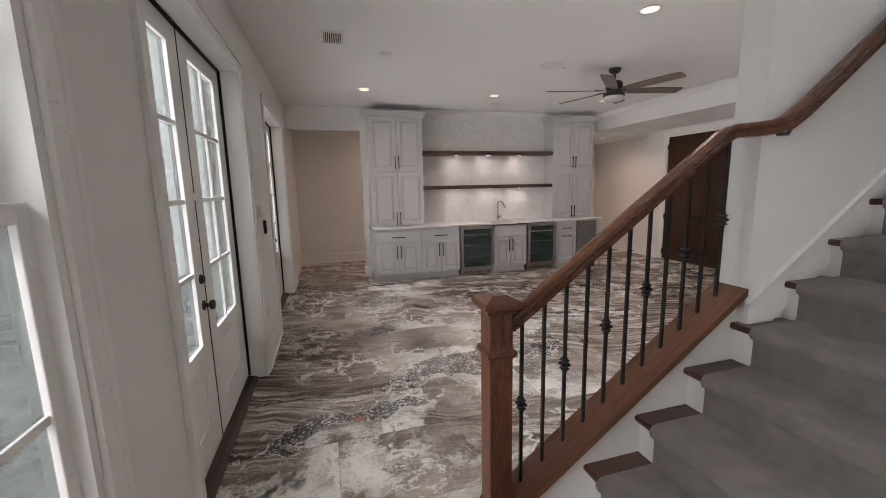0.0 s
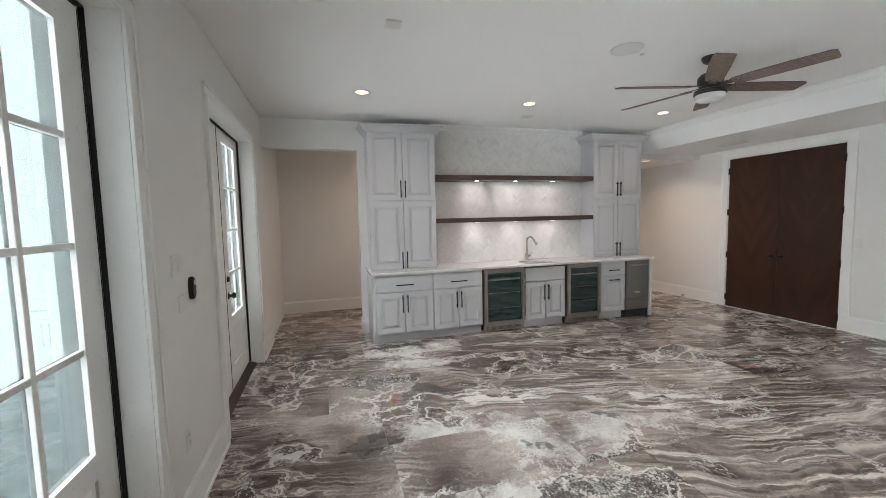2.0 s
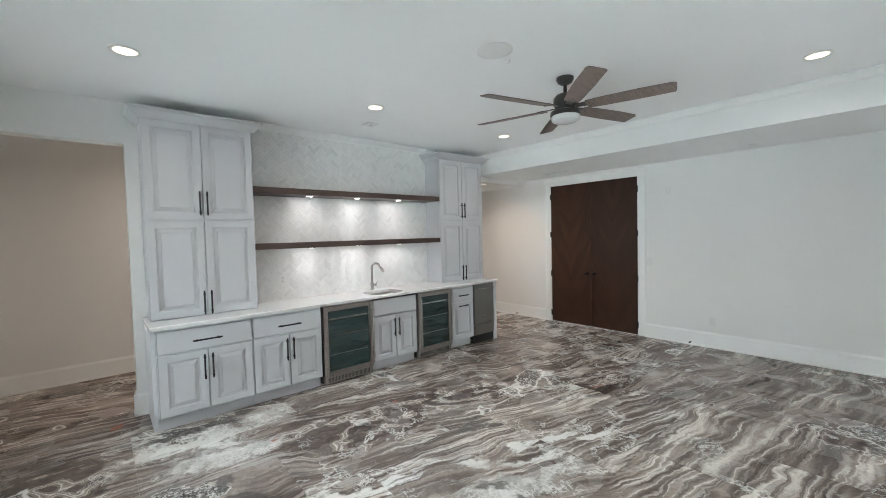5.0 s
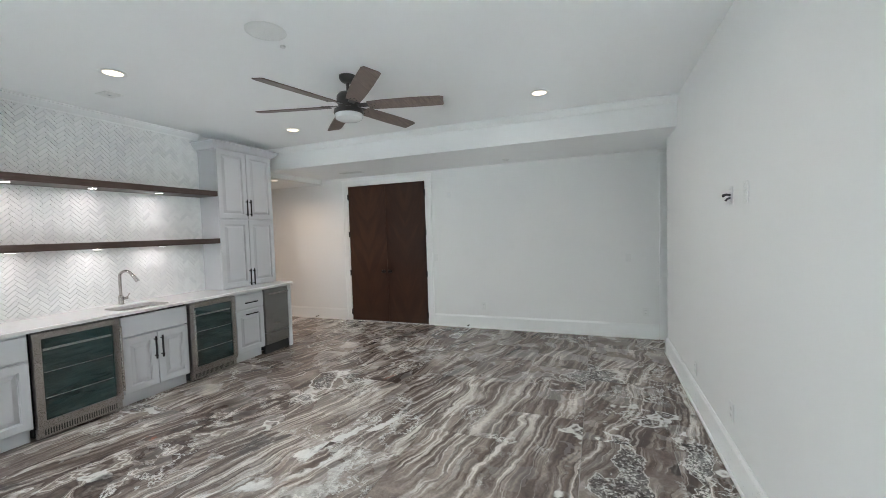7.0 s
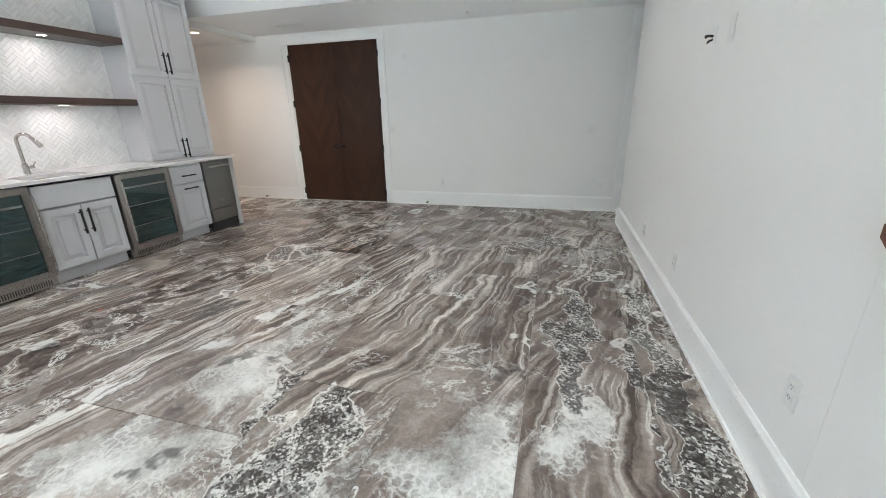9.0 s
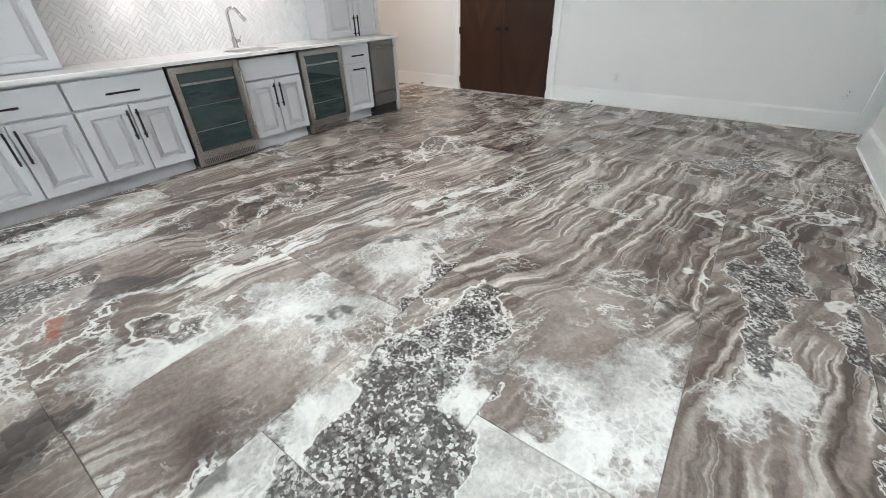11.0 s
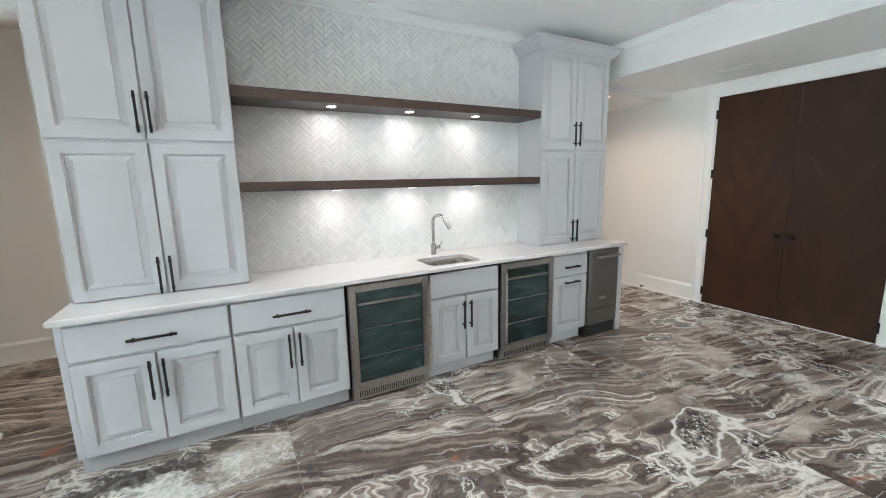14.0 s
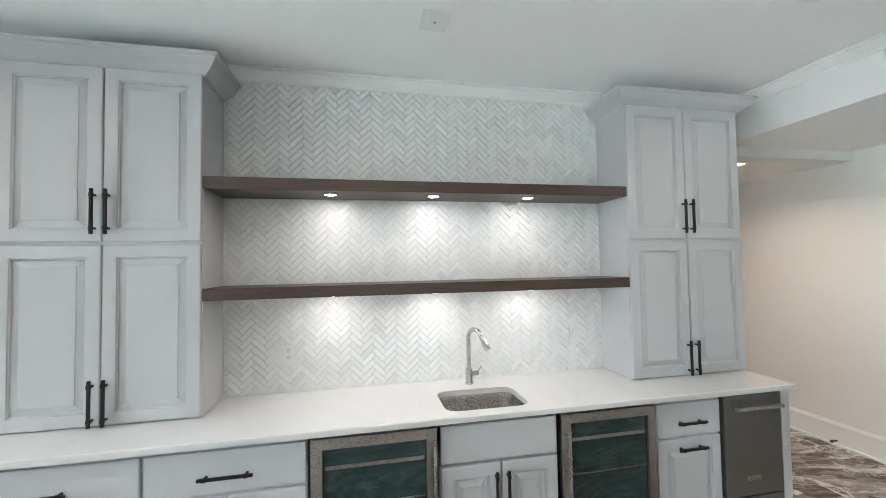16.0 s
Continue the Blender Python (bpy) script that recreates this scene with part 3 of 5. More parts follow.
# crown moulding
CROWN = [(0, 0), (0, -0.075), (0.012, -0.075), (0.016, -0.062), (0.034, -0.044), (0.052, -0.024), (0.056, -0.012), (0.07, -0.012), (0.07, 0)]
bm = blank()
prism(bm, [(YB - u, CEIL - 0.001 + v) for u, v in CROWN], "x", 2.05, 4.57)
setting("trim_crown_bar", bm, TRIM, "white crown moulding over the backsplash", "crown moulding")
bm = blank()
loft(bm, [[(5.71 - u, y, CEIL - 0.001 + v) for u, v in CROWN] for y in (YS, 7.19)])
setting("trim_crown_soffit", bm, TRIM, "white crown moulding along the soffit", "crown moulding")

# baseboards
BASE = [(0, 0), (0, 0.205), (0.006, 0.205), (0.010, 0.192), (0.016, 0.180), (0.017, 0.02), (0.028, 0.018), (0.028, 0)]


def baseboard(name, axis, at, side, a, b):
    bm = blank()
    if axis == "y":
        loft(bm, [[(at + side * u, w, z) for u, z in BASE] for w in (a, b)])
    else:
        loft(bm, [[(w, at + side * u, z) for u, z in BASE] for w in (a, b)])
    return setting(name, bm, TRIM, "tall white painted baseboard", "baseboard")


CAS = 0.10
baseboard("baseboard_west", "y", XW, 1, DOORS[0][1] + 0.08 + 0.003, DOORS[1][0] - 0.08 - 0.003)
baseboard("baseboard_west_end", "y", XW, 1, DOORS[1][1] + 0.08 + 0.003, 7.33)
baseboard("baseboard_west_start", "y", XW, 1, -1.2, DOORS[0][0] - 0.08 - 0.003)
baseboard("baseboard_hall", "x", YH, -1, XW, XE)
baseboard("baseboard_east", "y", XE, -1, 1.672, 5.13 - CAS - 0.022)
baseboard("baseboard_east_hall", "y", XE, -1, 6.64 + CAS + 0.022, YH)
baseboard("baseboard_stair", "x", YS, 1, 1.14, 6.38)
baseboard("baseboard_stair_end", "y", 6.38, 1, 1.525, YS + 0.028)
baseboard("baseboard_bar_end", "x", YB, -1, 1.022, 1.15)
baseboard("baseboard_bar_side", "y", 1.05, -1, YB - 0.028, 7.34)


# ---- french doors and window ----


def casing(parent, axis, face, side, a, b, top, low=0.0, name="casing", wide=CAS):
    """Stepped casing round an opening: two legs and a head, proud of a wall face."""
    for (p, q, z0, z1) in ((a - wide, a, low, top), (b, b + wide, low, top), (a - wide - 0.006, b + wide + 0.006, top, top + wide)):
        bm = blank()
        for w0, w1, t in ((0.0, 1.0, 0.016), (0.0, 0.22, 0.024)):
            if z0 == top:
                pp, qq, zz0, zz1 = p, q, z1 - (z1 - z0) * w1, z1 - (z1 - z0) * w0
            elif p < a:
                pp, qq, zz0, zz1 = p + (q - p) * w0, p + (q - p) * w1, z0, z1
            else:
                pp, qq, zz0, zz1 = q - (q - p) * w1, q - (q - p) * w0, z0, z1
            if t > 0.02:
                if z0 == top:
                    zz1 += 0.004
                elif p < a:
                    pp -= 0.004
                else:
                    qq += 0.004
            lo, hi = sorted((face, face + side * t))
            if axis == "x":
                add_box(bm, lo, hi, pp, qq, zz0, zz1, 0.003)
            else:
                add_box(bm, pp, qq, lo, hi, zz0, zz1, 0.003)
        part(name, bm, TRIM, parent)


def knob(parent, x, y, z, bolt):
    bm = blank()
    for zz, prof in ((z, ((0.030, 0), (0.030, 0.006), (0.012, 0.010), (0.011, 0.03), (0.026, 0.036), (0.030, 0.048), (0.024, 0.060), (0.008, 0.064))),
                     (z + 0.155, ((0.028, 0), (0.028, 0.008), (0.022, 0.014), (0.020, 0.022)))) if bolt else ((z, ((0.030, 0), (0.030, 0.006), (0.012, 0.010), (0.011, 0.03), (0.026, 0.036), (0.030, 0.048), (0.024, 0.060), (0.008, 0.064))),):
        loft(bm, [[(x + d, y + r * math.cos(k * math.pi / 8), zz + r * math.sin(k * math.pi / 8)) for k in range(16)] for r, d in prof])
    return part("door_knob", bm, BLACK, parent, "black round knob", smooth=True)


def leaf(parent, a, b, knob_y=None):
    """One glazed door leaf between y=a and y=b: eight lights over a raised panel."""
    xf, xb, z0, z1, g0, g1, st = -0.280, -0.325, 0.035, DOOR_TOP - 0.014, 0.700, 2.332, 0.148
    bm = blank()
    add_box(bm, xb, xf, a, a + st, z0, z1, 0.002)
    add_box(bm, xb, xf, b - st, b, z0, z1, 0.002)
    add_box(bm, xb, xf, a + st, b - st, g1, z1)
    add_box(bm, xb, xf, a + st, b - st, g0 - 0.10, g0)
    add_box(bm, xb, xf, a + st, b - st, z0, z0 + 0.20)
    add_box(bm, xb + 0.01, xf - 0.012, a + st, b - st, z0 + 0.20, g0 - 0.10)
    loft(bm, [[(xf - d, y, z) for y, z in ((a + st + i, z0 + 0.2 + i), (b - st - i, z0 + 0.2 + i), (b - st - i, g0 - 0.1 - i), (a + st + i, g0 - 0.1 - i))]
              for i, d in ((0.022, 0.0118), (0.07, 0.002))], cap=(False, True))
    mid, mw, bead = (a + b) / 2, 0.013, 0.003
    add_box(bm, xb + 0.008, xf - bead, mid - mw, mid + mw, g0, g1, 0.003)
    hs = [g0 + (g1 - g0) * k / 4 for k in range(5)]
    for z in hs[1:4]:
        add_box(bm, xb + 0.008, xf - bead - 0.001, a + st, b - st, z - mw, z + mw, 0.003)
    ob = part("door_leaf", bm, TRIM, parent, "white painted glazed door leaf")
    for k in range(4):
        for lo, hi in ((a + st, mid - mw), (mid + mw, b - st)):
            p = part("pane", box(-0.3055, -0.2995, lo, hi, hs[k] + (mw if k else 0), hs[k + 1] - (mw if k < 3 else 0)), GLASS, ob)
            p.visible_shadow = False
    bm = blank()
    add_box(bm, xb, xf - 0.003, b + 0.0005, b + 0.0125, z0, z1) if knob_y is None or b > SEAMS[1] else add_box(bm, xb, xf - 0.003, a - 0.0125, a - 0.0005, z0, z1)
    add_box(bm, xb, xf - 0.003, a, b, z1 + 0.0005, z1 + 0.0125)
    part("weather_strip", bm, RUBBER, ob, "black weather strip")
    if knob_y:
        knob(ob, xf, knob_y, 0.915, True)
    return ob


for i, (a, b) in enumerate(DOORS):
    d = thing("door_%d" % (i + 1), (0, 0, 0), "closed white double french door with eight-light leaves", "door", kind="structure")
    bm = blank()
    add_box(bm, -0.44, XW - 0.001, a - 0.02, a, 0.004, DOOR_TOP)
    add_box(bm, -0.44, XW - 0.001, b, b + 0.02, 0.004, DOOR_TOP)
    add_box(bm, -0.44, XW - 0.001, a - 0.02, b + 0.02, DOOR_TOP, DOOR_TOP + 0.02)
    part("jamb", bm, TRIM, d)
    casing(d, "x", XW, 1, a, b, DOOR_TOP, 0.001, wide=0.08)
    bm = blank()
    prism(bm, [(-0.205, 0.0), (-0.205, 0.010), (-0.235, 0.022), (-0.275, 0.030), (-0.44, 0.030), (-0.44, 0.0)], "y", a + 0.001, b - 0.001)
    part("threshold", bm, SILL_WOOD, d, "dark stained wooden threshold")
    m = SEAMS[i]
    leaf(d, a + 0.013, m - 0.007, m - 0.068 if i == 0 else None)
    leaf(d, m + 0.007, b - 0.013, m + 0.065 if i == 1 else None)
    part("gasket", box(-0.2795, -0.260, b - 0.006, b - 0.0005, 0.036, DOOR_TOP - 0.009), RUBBER, d, "black jamb gasket")
    part("gasket", box(-0.2795, -0.262, a + 0.001, b - 0.0005, DOOR_TOP - 0.008, DOOR_TOP - 0.0005), RUBBER, d, "black jamb gasket")
    bm = box(-0.325, -0.2785, m - 0.0066, m + 0.0066, 0.04, DOOR_TOP - 0.015)
    part("meeting_seal", bm, RUBBER, d, "black seal between the leaves")
    part("catch", box(-0.278, -0.262, m - 0.03, m + 0.03, 1.52, 1.56, 0.004), TRIM, d, "small white surface catch")

w = thing("window_1", (0, 0, 0), "white double-hung window with divided lights", "window", kind="structure")
casing(w, "x", XW, 1, WIN[0], WIN[1], WIN[3], WIN[2] - 0.02, wide=0.08)
part("window_sill", box(XW - 0.04, XW + 0.05, WIN[0] - 0.13, WIN[1] + 0.13, WIN[2] - 0.045, WIN[2] - 0.021, 0.006), TRIM, w)
bm = blank()
for a, b in ((WIN[0], WIN[0] + 0.03), (WIN[1] - 0.03, WIN[1])):
    add_box(bm, -0.44, XW - 0.002, a, b, WIN[2], WIN[3])
add_box(bm, -0.44, XW - 0.002, WIN[0] + 0.03, WIN[1] - 0.03, WIN[3] - 0.03, WIN[3])
add_box(bm, -0.44, XW - 0.002, WIN[0] + 0.03, WIN[1] - 0.03, WIN[2], WIN[2] + 0.03)
part("window_frame", bm, TRIM, w)
for z0, z1, x0 in ((WIN[2] + 0.03, 1.555, -0.175), (1.515, WIN[3] - 0.03, -0.22)):
    bm = blank()
    a, b = WIN[0] + 0.03, WIN[1] - 0.022
    add_box(bm, x0 - 0.04, x0, a, a + 0.05, z0, z1, 0.003)
    add_box(bm, x0 - 0.04, x0, b - 0.05, b, z0, z1, 0.003)
    add_box(bm, x0 - 0.04, x0, a + 0.05, b - 0.05, z0, z0 + 0.05, 0.003)
    add_box(bm, x0 - 0.04, x0, a + 0.05, b - 0.05, z1 - 0.045, z1, 0.003)
    mid, zm = (a + b) / 2, (z0 + z1) / 2
    add_box(bm, x0 - 0.03, x0 - 0.006, mid - 0.011, mid + 0.011, z0 + 0.05, z1 - 0.045)
    add_box(bm, x0 - 0.03, x0 - 0.007, a + 0.05, b - 0.05, zm - 0.011, zm + 0.011)
    s = part("sash", bm, TRIM, w)
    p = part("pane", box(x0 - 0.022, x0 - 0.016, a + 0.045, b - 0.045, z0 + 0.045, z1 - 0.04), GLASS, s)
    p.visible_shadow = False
part("sash_lock", box(-0.20, -0.175, 0.70, 0.76, 1.556, 1.575, 0.005), BRONZE, w, "dark sash lock")

# ---- east side doors ----
d = thing("door_3", (0, 0, 0), "closed dark mahogany double door in white casing", "door", kind="structure")
bm = blank()
for a, b in ((5.10, 5.122), (6.638, 6.66)):
    add_box(bm, XE + 0.002, XE + 0.158, a, b, 0.003, 2.455)
add_box(bm, XE + 0.002, XE + 0.158, 5.122, 6.638, 2.433, 2.4545)
part("jamb", bm, TRIM, d)
casing(d, "x", XE, -1, 5.106, 6.654, 2.440, 0.001)
for a, b, s in ((5.125, 5.8785, 1), (5.8815, 6.635, -1)):
    lf = part("door_leaf", box(XE - 0.004, XE + 0.04, a, b, 0.012, 2.430, 0.002), VENEER, d, "dark mahogany flush door leaf")
    y = b - 0.062 if s == 1 else a + 0.062
    bm = blank()
    prof = ((0.032, 0), (0.032, 0.007), (0.012, 0.011), (0.011, 0.032), (0.027, 0.038), (0.030, 0.05), (0.024, 0.062), (0.008, 0.066))
    loft(bm, [[(XE - 0.004 - q, y + r * math.cos(k * math.pi / 8), 0.905 + r * math.sin(k * math.pi / 8)) for k in range(16)] for r, q in prof])
    part("door_knob", bm, BLACK, lf, "black round knob", smooth=True)
    for z in (0.16, 0.87, 1.57, 2.24):
        yy = a - 0.002 if s == 1 else b + 0.002
        bm = box(XE - 0.016, XE - 0.004, yy - 0.014, yy + 0.014, z - 0.05, z + 0.05, 0.004)
        part("hinge", bm, BLACK, lf, "black butt hinge")
d = thing("door_4", (0, 0, 0), "white leaf filling the lit opening in white casing at the corner", "door", kind="structure")
casing(d, "x", XE, -1, 0.76, 1.556, 2.44, 0.001)
# added white leaf, takes the place of the bright opening beyond the casing
part("door_leaf", box(XE + 0.03, XE + 0.07, 0.745, 1.555, 0.01, 2.435, 0.002), TRIM, d)

# ---- stairs ----
N_STEP, RUN, RISE, NOSE_X, NOSE_Z = 13, 0.2625, 0.188, 1.467 - 0.2625, 0.150
SY0, SY1, WOOD = 0.452, 1.553, 0.100
st = thing("staircase", (1.2, 1.0, 0), "staircase with grey carpet over dark-stained treads", "staircase", kind="structure")
inv = Matrix.Translation((-1.2, -1.0, 0))
for k in range(N_STEP):
    x, z = NOSE_X + RUN * k, NOSE_Z + RISE * k
    zl = max(0.0, z - RISE)
    bm = blank()
    n = [(x + 0.006, z - 0.030), (x, z - 0.022), (x - 0.001, z - 0.010), (x + 0.005, z - 0.001), (x + 0.012, z), (x + RUN + 0.03, z), (x + RUN + 0.03, z - 0.030)]
    prism(bm, n, "y", SY1 - 0.30, SY1)
    part("tread", bm, OAK_TREAD, st, "dark-stained wooden tread end").matrix_parent_inverse = inv
    bm = box(x + 0.030, x + 0.05, SY0, SY1, zl, z - 0.030)
    part("riser", bm, TRIM, st, "white painted riser").matrix_parent_inverse = inv
    # carpet folds over the nose and down the riser
    t = 0.014
    outer = [(x + RUN + 0.02, z + t), (x + 0.02, z + t), (x + 0.002, z + t - 0.003), (x - 0.012, z - 0.006), (x - 0.014, z - 0.024), (x - 0.006, z - 0.042), (x + 0.012, z - 0.052), (x + 0.016, z - 0.07), (x + 0.016, zl + 0.012)]
    inner = [(x + 0.031, zl + 0.012), (x + 0.031, z - 0.032), (x + 0.031, z + 0.0005), (x + RUN + 0.02, z + 0.0005)]
    bm = blank()
    ring = outer + inner
    prism(bm, ring, "y", SY0, SY1 - WOOD)
    part("carpet", bm, CARPET, st, "grey woven carpet", smooth=True).matrix_parent_inverse = inv
bm = prism(blank(), [(NOSE_X + 0.06, 0), (NOSE_X + RUN * N_STEP, 0), (NOSE_X + RUN * N_STEP, NOSE_Z + RISE * (N_STEP - 1) - 0.04), (NOSE_X + 0.06, NOSE_Z - RISE - 0.0)], "y", SY0 + 0.002, SY1 - 0.32)
setting("trim_stair_core", bm, TRIM, "white closed stair body", "staircase")
x0, x1 = 2.297, 6.2
sk = [(x, NOSE_Z + (x - NOSE_X) / RUN * RISE + o) for x, o in ((x0, 0.055), (x1, 0.055), (x1, -0.15), (x0, -0.15))]
bm = prism(blank(), sk, "y", 1.508, 1.524)
prism(bm, [(sk[0][0], sk[0][1] + 0.014), (sk[1][0], sk[1][1] + 0.014), (sk[1][0], sk[1][1]), (sk[0][0], sk[0][1])], "y", 1.502, 1.524)
setting("trim_stair_skirt", bm, TRIM, "white sloping stair skirting board", "skirting")

rl = thing("stair_railing", (1.075, 1.615, 0), "dark-stained oak railing with black iron balusters", "railing")
rinv = Matrix.Translation((-1.075, -1.615, 0))


def rail_part(name, bm, mat, label="", smooth=False):
    ob = part(name, bm, mat, rl, label, smooth)
    ob.matrix_parent_inverse = rinv
    return ob


def square(h, z):
    return [(1.075 + a * h, 1.615 + b * h, z) for a, b in ((-1, -1), (1, -1), (1, 1), (-1, 1))]


bm = loft(blank(), [square(h, z) for h, z in ((0.056, 0.0), (0.056, 0.20), (0.050, 0.215), (0.0485, 0.22), (0.0485, 1.085))])
post = rail_part("newel_post", bm, OAK_UP, "square stained oak newel post")
bm = loft(blank(), [square(h, z) for h, z in ((0.052, 0.885), (0.060, 0.895), (0.064, 0.905), (0.060, 0.917), (0.052, 0.925))])
part("collar", bm, OAK_UP, post)
bm = loft(blank(), [square(h, z) for h, z in ((0.052, 1.068), (0.062, 1.078), (0.066, 1.092), (0.078, 1.100), (0.079, 1.114), (0.075, 1.122), (0.03, 1.142), (0.0, 1.146))][:7])
part("cap", bm, OAK_UP, post)

bm = blank()
xa, xb = 1.124, 2.293
prism(bm, [(xa, plate_z(xa) - 0.036), (xb, plate_z(xb) - 0.036), (xb, plate_z(xb)), (xa, plate_z(xa))], "y", 1.512, 1.682)
rail_part("base_plate", bm, OAK_SHOE, "stained oak plate on the knee wall")


def rail_z(x):
    return plate_z(x) + 0.775


RAIL = [(-0.028, -0.030), (0.028, -0.030), (0.030, -0.012), (0.023, -0.004), (0.032, 0.008), (0.030, 0.022), (0.018, 0.031), (-0.018, 0.031), (-0.030, 0.022), (-0.032, 0.008), (-0.023, -0.004), (-0.030, -0.012)]
pts = [(x, 1.615, rail_z(x)) for x in (1.122, 1.4, 1.7, 2.0, 2.17)]
pts += [(2.215, 1.612, rail_z(2.20)), (2.245, 1.595, rail_z(2.2) + 0.008), (2.272, 1.535, rail_z(2.2) + 0.006), (2.30, 1.490, rail_z(2.2) + 0.010), (2.345, 1.468, rail_z(2.2) + 0.026)]
pts += [(x, 1.464, rail_z(2.2) + 0.030 + 0.78 * (x - 2.36)) for x in (2.42, 2.7, 3.2, 3.8, 4.6)]
rail_part("handrail", tube(blank(), pts, RAIL), OAK_RAIL, "dark-stained oak handrail", smooth=True)
bm = tube(blank(), [(2.385, 1.5245, rail_z(2.2) - 0.012), (2.385, 1.482, rail_z(2.2) - 0.016), (2.385, 1.468, rail_z(2.2) + 0.02)], round_section(0.009))
rail_part("rail_bracket", bm, BRONZE, "dark bronze bracket")
for k in range(11):
    x = 1.189 + 0.1034 * k
    h = 0.0065
    bm = blank()
    zl, zt = plate_z(x), rail_z(x) - 0.028
    add_box(bm, x - h, x + h, 1.615 - h, 1.615 + h, zl - 0.004, zt)
    ob = rail_part("baluster", bm, BLACK, "black square iron baluster")
    if k % 2 == 0:
        zm = zl + (zt - zl) * 0.49
        bm = blank()
        loft(bm, [[(x + a * r, 1.615 + b * r, zm + dz) for a, b in ((-1, -1), (1, -1), (1, 1), (-1, 1))] for r, dz in ((0.0085, -0.034), (0.010, -0.026), (0.017, -0.020), (0.010, -0.012), (0.022, 0.0), (0.010, 0.012), (0.017, 0.020), (0.010, 0.026), (0.0085, 0.034))])
        part("knuckle", bm, BLACK, ob)
# panel moulding on the knee wall's room side
bm = blank()
pa, pb = 1.32, 2.14
zz = lambda x, o: plate_z(x) + o
prism(bm, [(pa, zz(pa, -0.215)), (pb, zz(pb, -0.215)), (pb, zz(pb, -0.197)), (pa, zz(pa, -0.197))], "y", YS, YS + 0.010)
prism(bm, [(pb, zz(pb, -0.215)), (pb + 0.018, zz(pb, -0.215)), (pb + 0.018, zz(pb, -0.06)), (pb, zz(pb, -0.06))], "y", YS, YS + 0.010)
prism(bm, [(pa, zz(pa, -0.078)), (pb, zz(pb, -0.078)), (pb, zz(pb, -0.06)), (pa, zz(pa, -0.06))], "y", YS, YS + 0.010)
setting("trim_knee_panel", bm, TRIM, "thin white panel moulding on the knee wall", "moulding")

# ---- bar: cabinets ----
DF, BASE_Y, CT = 6.590, 6.612, 0.917          # door faces, carcass front, counter top


def raised_front(x0, x1, z0, z1, face, t=0.020, frame_w=0.061, flat=False):
    """Cabinet front with eased edges and a raised centre panel; its face lies at y=face."""
    if flat:
        rings = [(0, t), (0, 0.004), (0.004, 0.0), (0.016, 0.0), (0.020, -0.0)]
        rings = rings[:4]
    else:
        f = frame_w
        rings = [(0, t), (0, 0.004), (0.004, 0.0), (f, 0.0), (f + 0.0015, 0.006), (f + 0.007, 0.007), (f + 0.0085, 0.015), (f + 0.014, 0.015), (f + 0.043, 0.005), (f + 0.0445, 0.002)]
    return loft(blank(), [[(x0 + i, face + d, z0 + i), (x1 - i, face + d, z0 + i), (x1 - i, face + d, z1 - i), (x0 + i, face + d, z1 - i)] for i, d in rings])


def pull(parent, x, z, length, upright, face):
    """Square black bar pull on two posts."""
    bm = blank()
    h, y0, y1 = 0.0066, face - 0.038, face - 0.025
    if upright:
        add_box(bm, x - h, x + h, y0, y1, z - length / 2, z + length / 2, 0.0015)
        for s in (-1, 1):
            zz = z + s * (length / 2 - 0.030)
            add_box(bm, x - 0.005, x + 0.005, y1 - 0.001, face, zz - 0.005, zz + 0.005)
            add_box(bm, x - 0.0085, x + 0.0085, y0 - 0.002, y1 + 0.001, zz - 0.009, zz + 0.009, 0.002)
    else:
        add_box(bm, x - length / 2, x + length / 2, y0, y1, z - h, z + h, 0.0015)
        for s in (-1, 1):
            xx = x + s * (length / 2 - 0.030)
            add_box(bm, xx - 0.005, xx + 0.005, y1 - 0.001, face, z - 0.005, z + 0.005)
            add_box(bm, xx - 0.009, xx + 0.009, y0 - 0.002, y1 + 0.001, z - 0.0085, z + 0.0085, 0.002)
    return part("handle", bm, BLACK, parent, "black bar pull")


def base_unit(name, x0, x1, label, drawer_pull=True, doors=2):
    c = thing(name, ((x0 + x1) / 2, 6.9, 0), label, "cabinet", "base cabinets of the bar")
    inv = Matrix.Translation((-(x0 + x1) / 2, -6.9, 0))
    made = [part("body", box(x0, x1, BASE_Y, YB - 0.003, 0.115, 0.884 if drawer_pull else 0.66), CABINET, c)]
    made.append(part("toe_kick", box(x0, x1, 6.672, 6.69, 0.001, 0.1145), CABINET, c))
    g = 0.006
    d = part("drawer_front", raised_front(x0 + g, x1 - g, 0.672, 0.862, DF, flat=True), CABINET, c)
    made.append(d)
    mid = (x0 + x1) / 2
    if drawer_pull:
        pull(d, mid, 0.752, 0.23 if doors == 2 else 0.19, False, DF)
    if doors == 2:
        for a, b, hx in ((x0 + g, mid - 0.0035, mid - 0.032), (mid + 0.0035, x1 - g, mid + 0.032)):
            o = part("door", raised_front(a, b, 0.128, 0.656, DF), CABINET, c)
            pull(o, hx, 0.508, 0.225, True, DF)
            made.append(o)
    else:
        o = part("door", raised_front(x0 + g, x1 - g, 0.128, 0.656, DF), CABINET, c)
        pull(o, mid, 0.606, 0.19, False, DF)
        made.append(o)
    for o in made:
        o.matrix_parent_inverse = inv
    return c


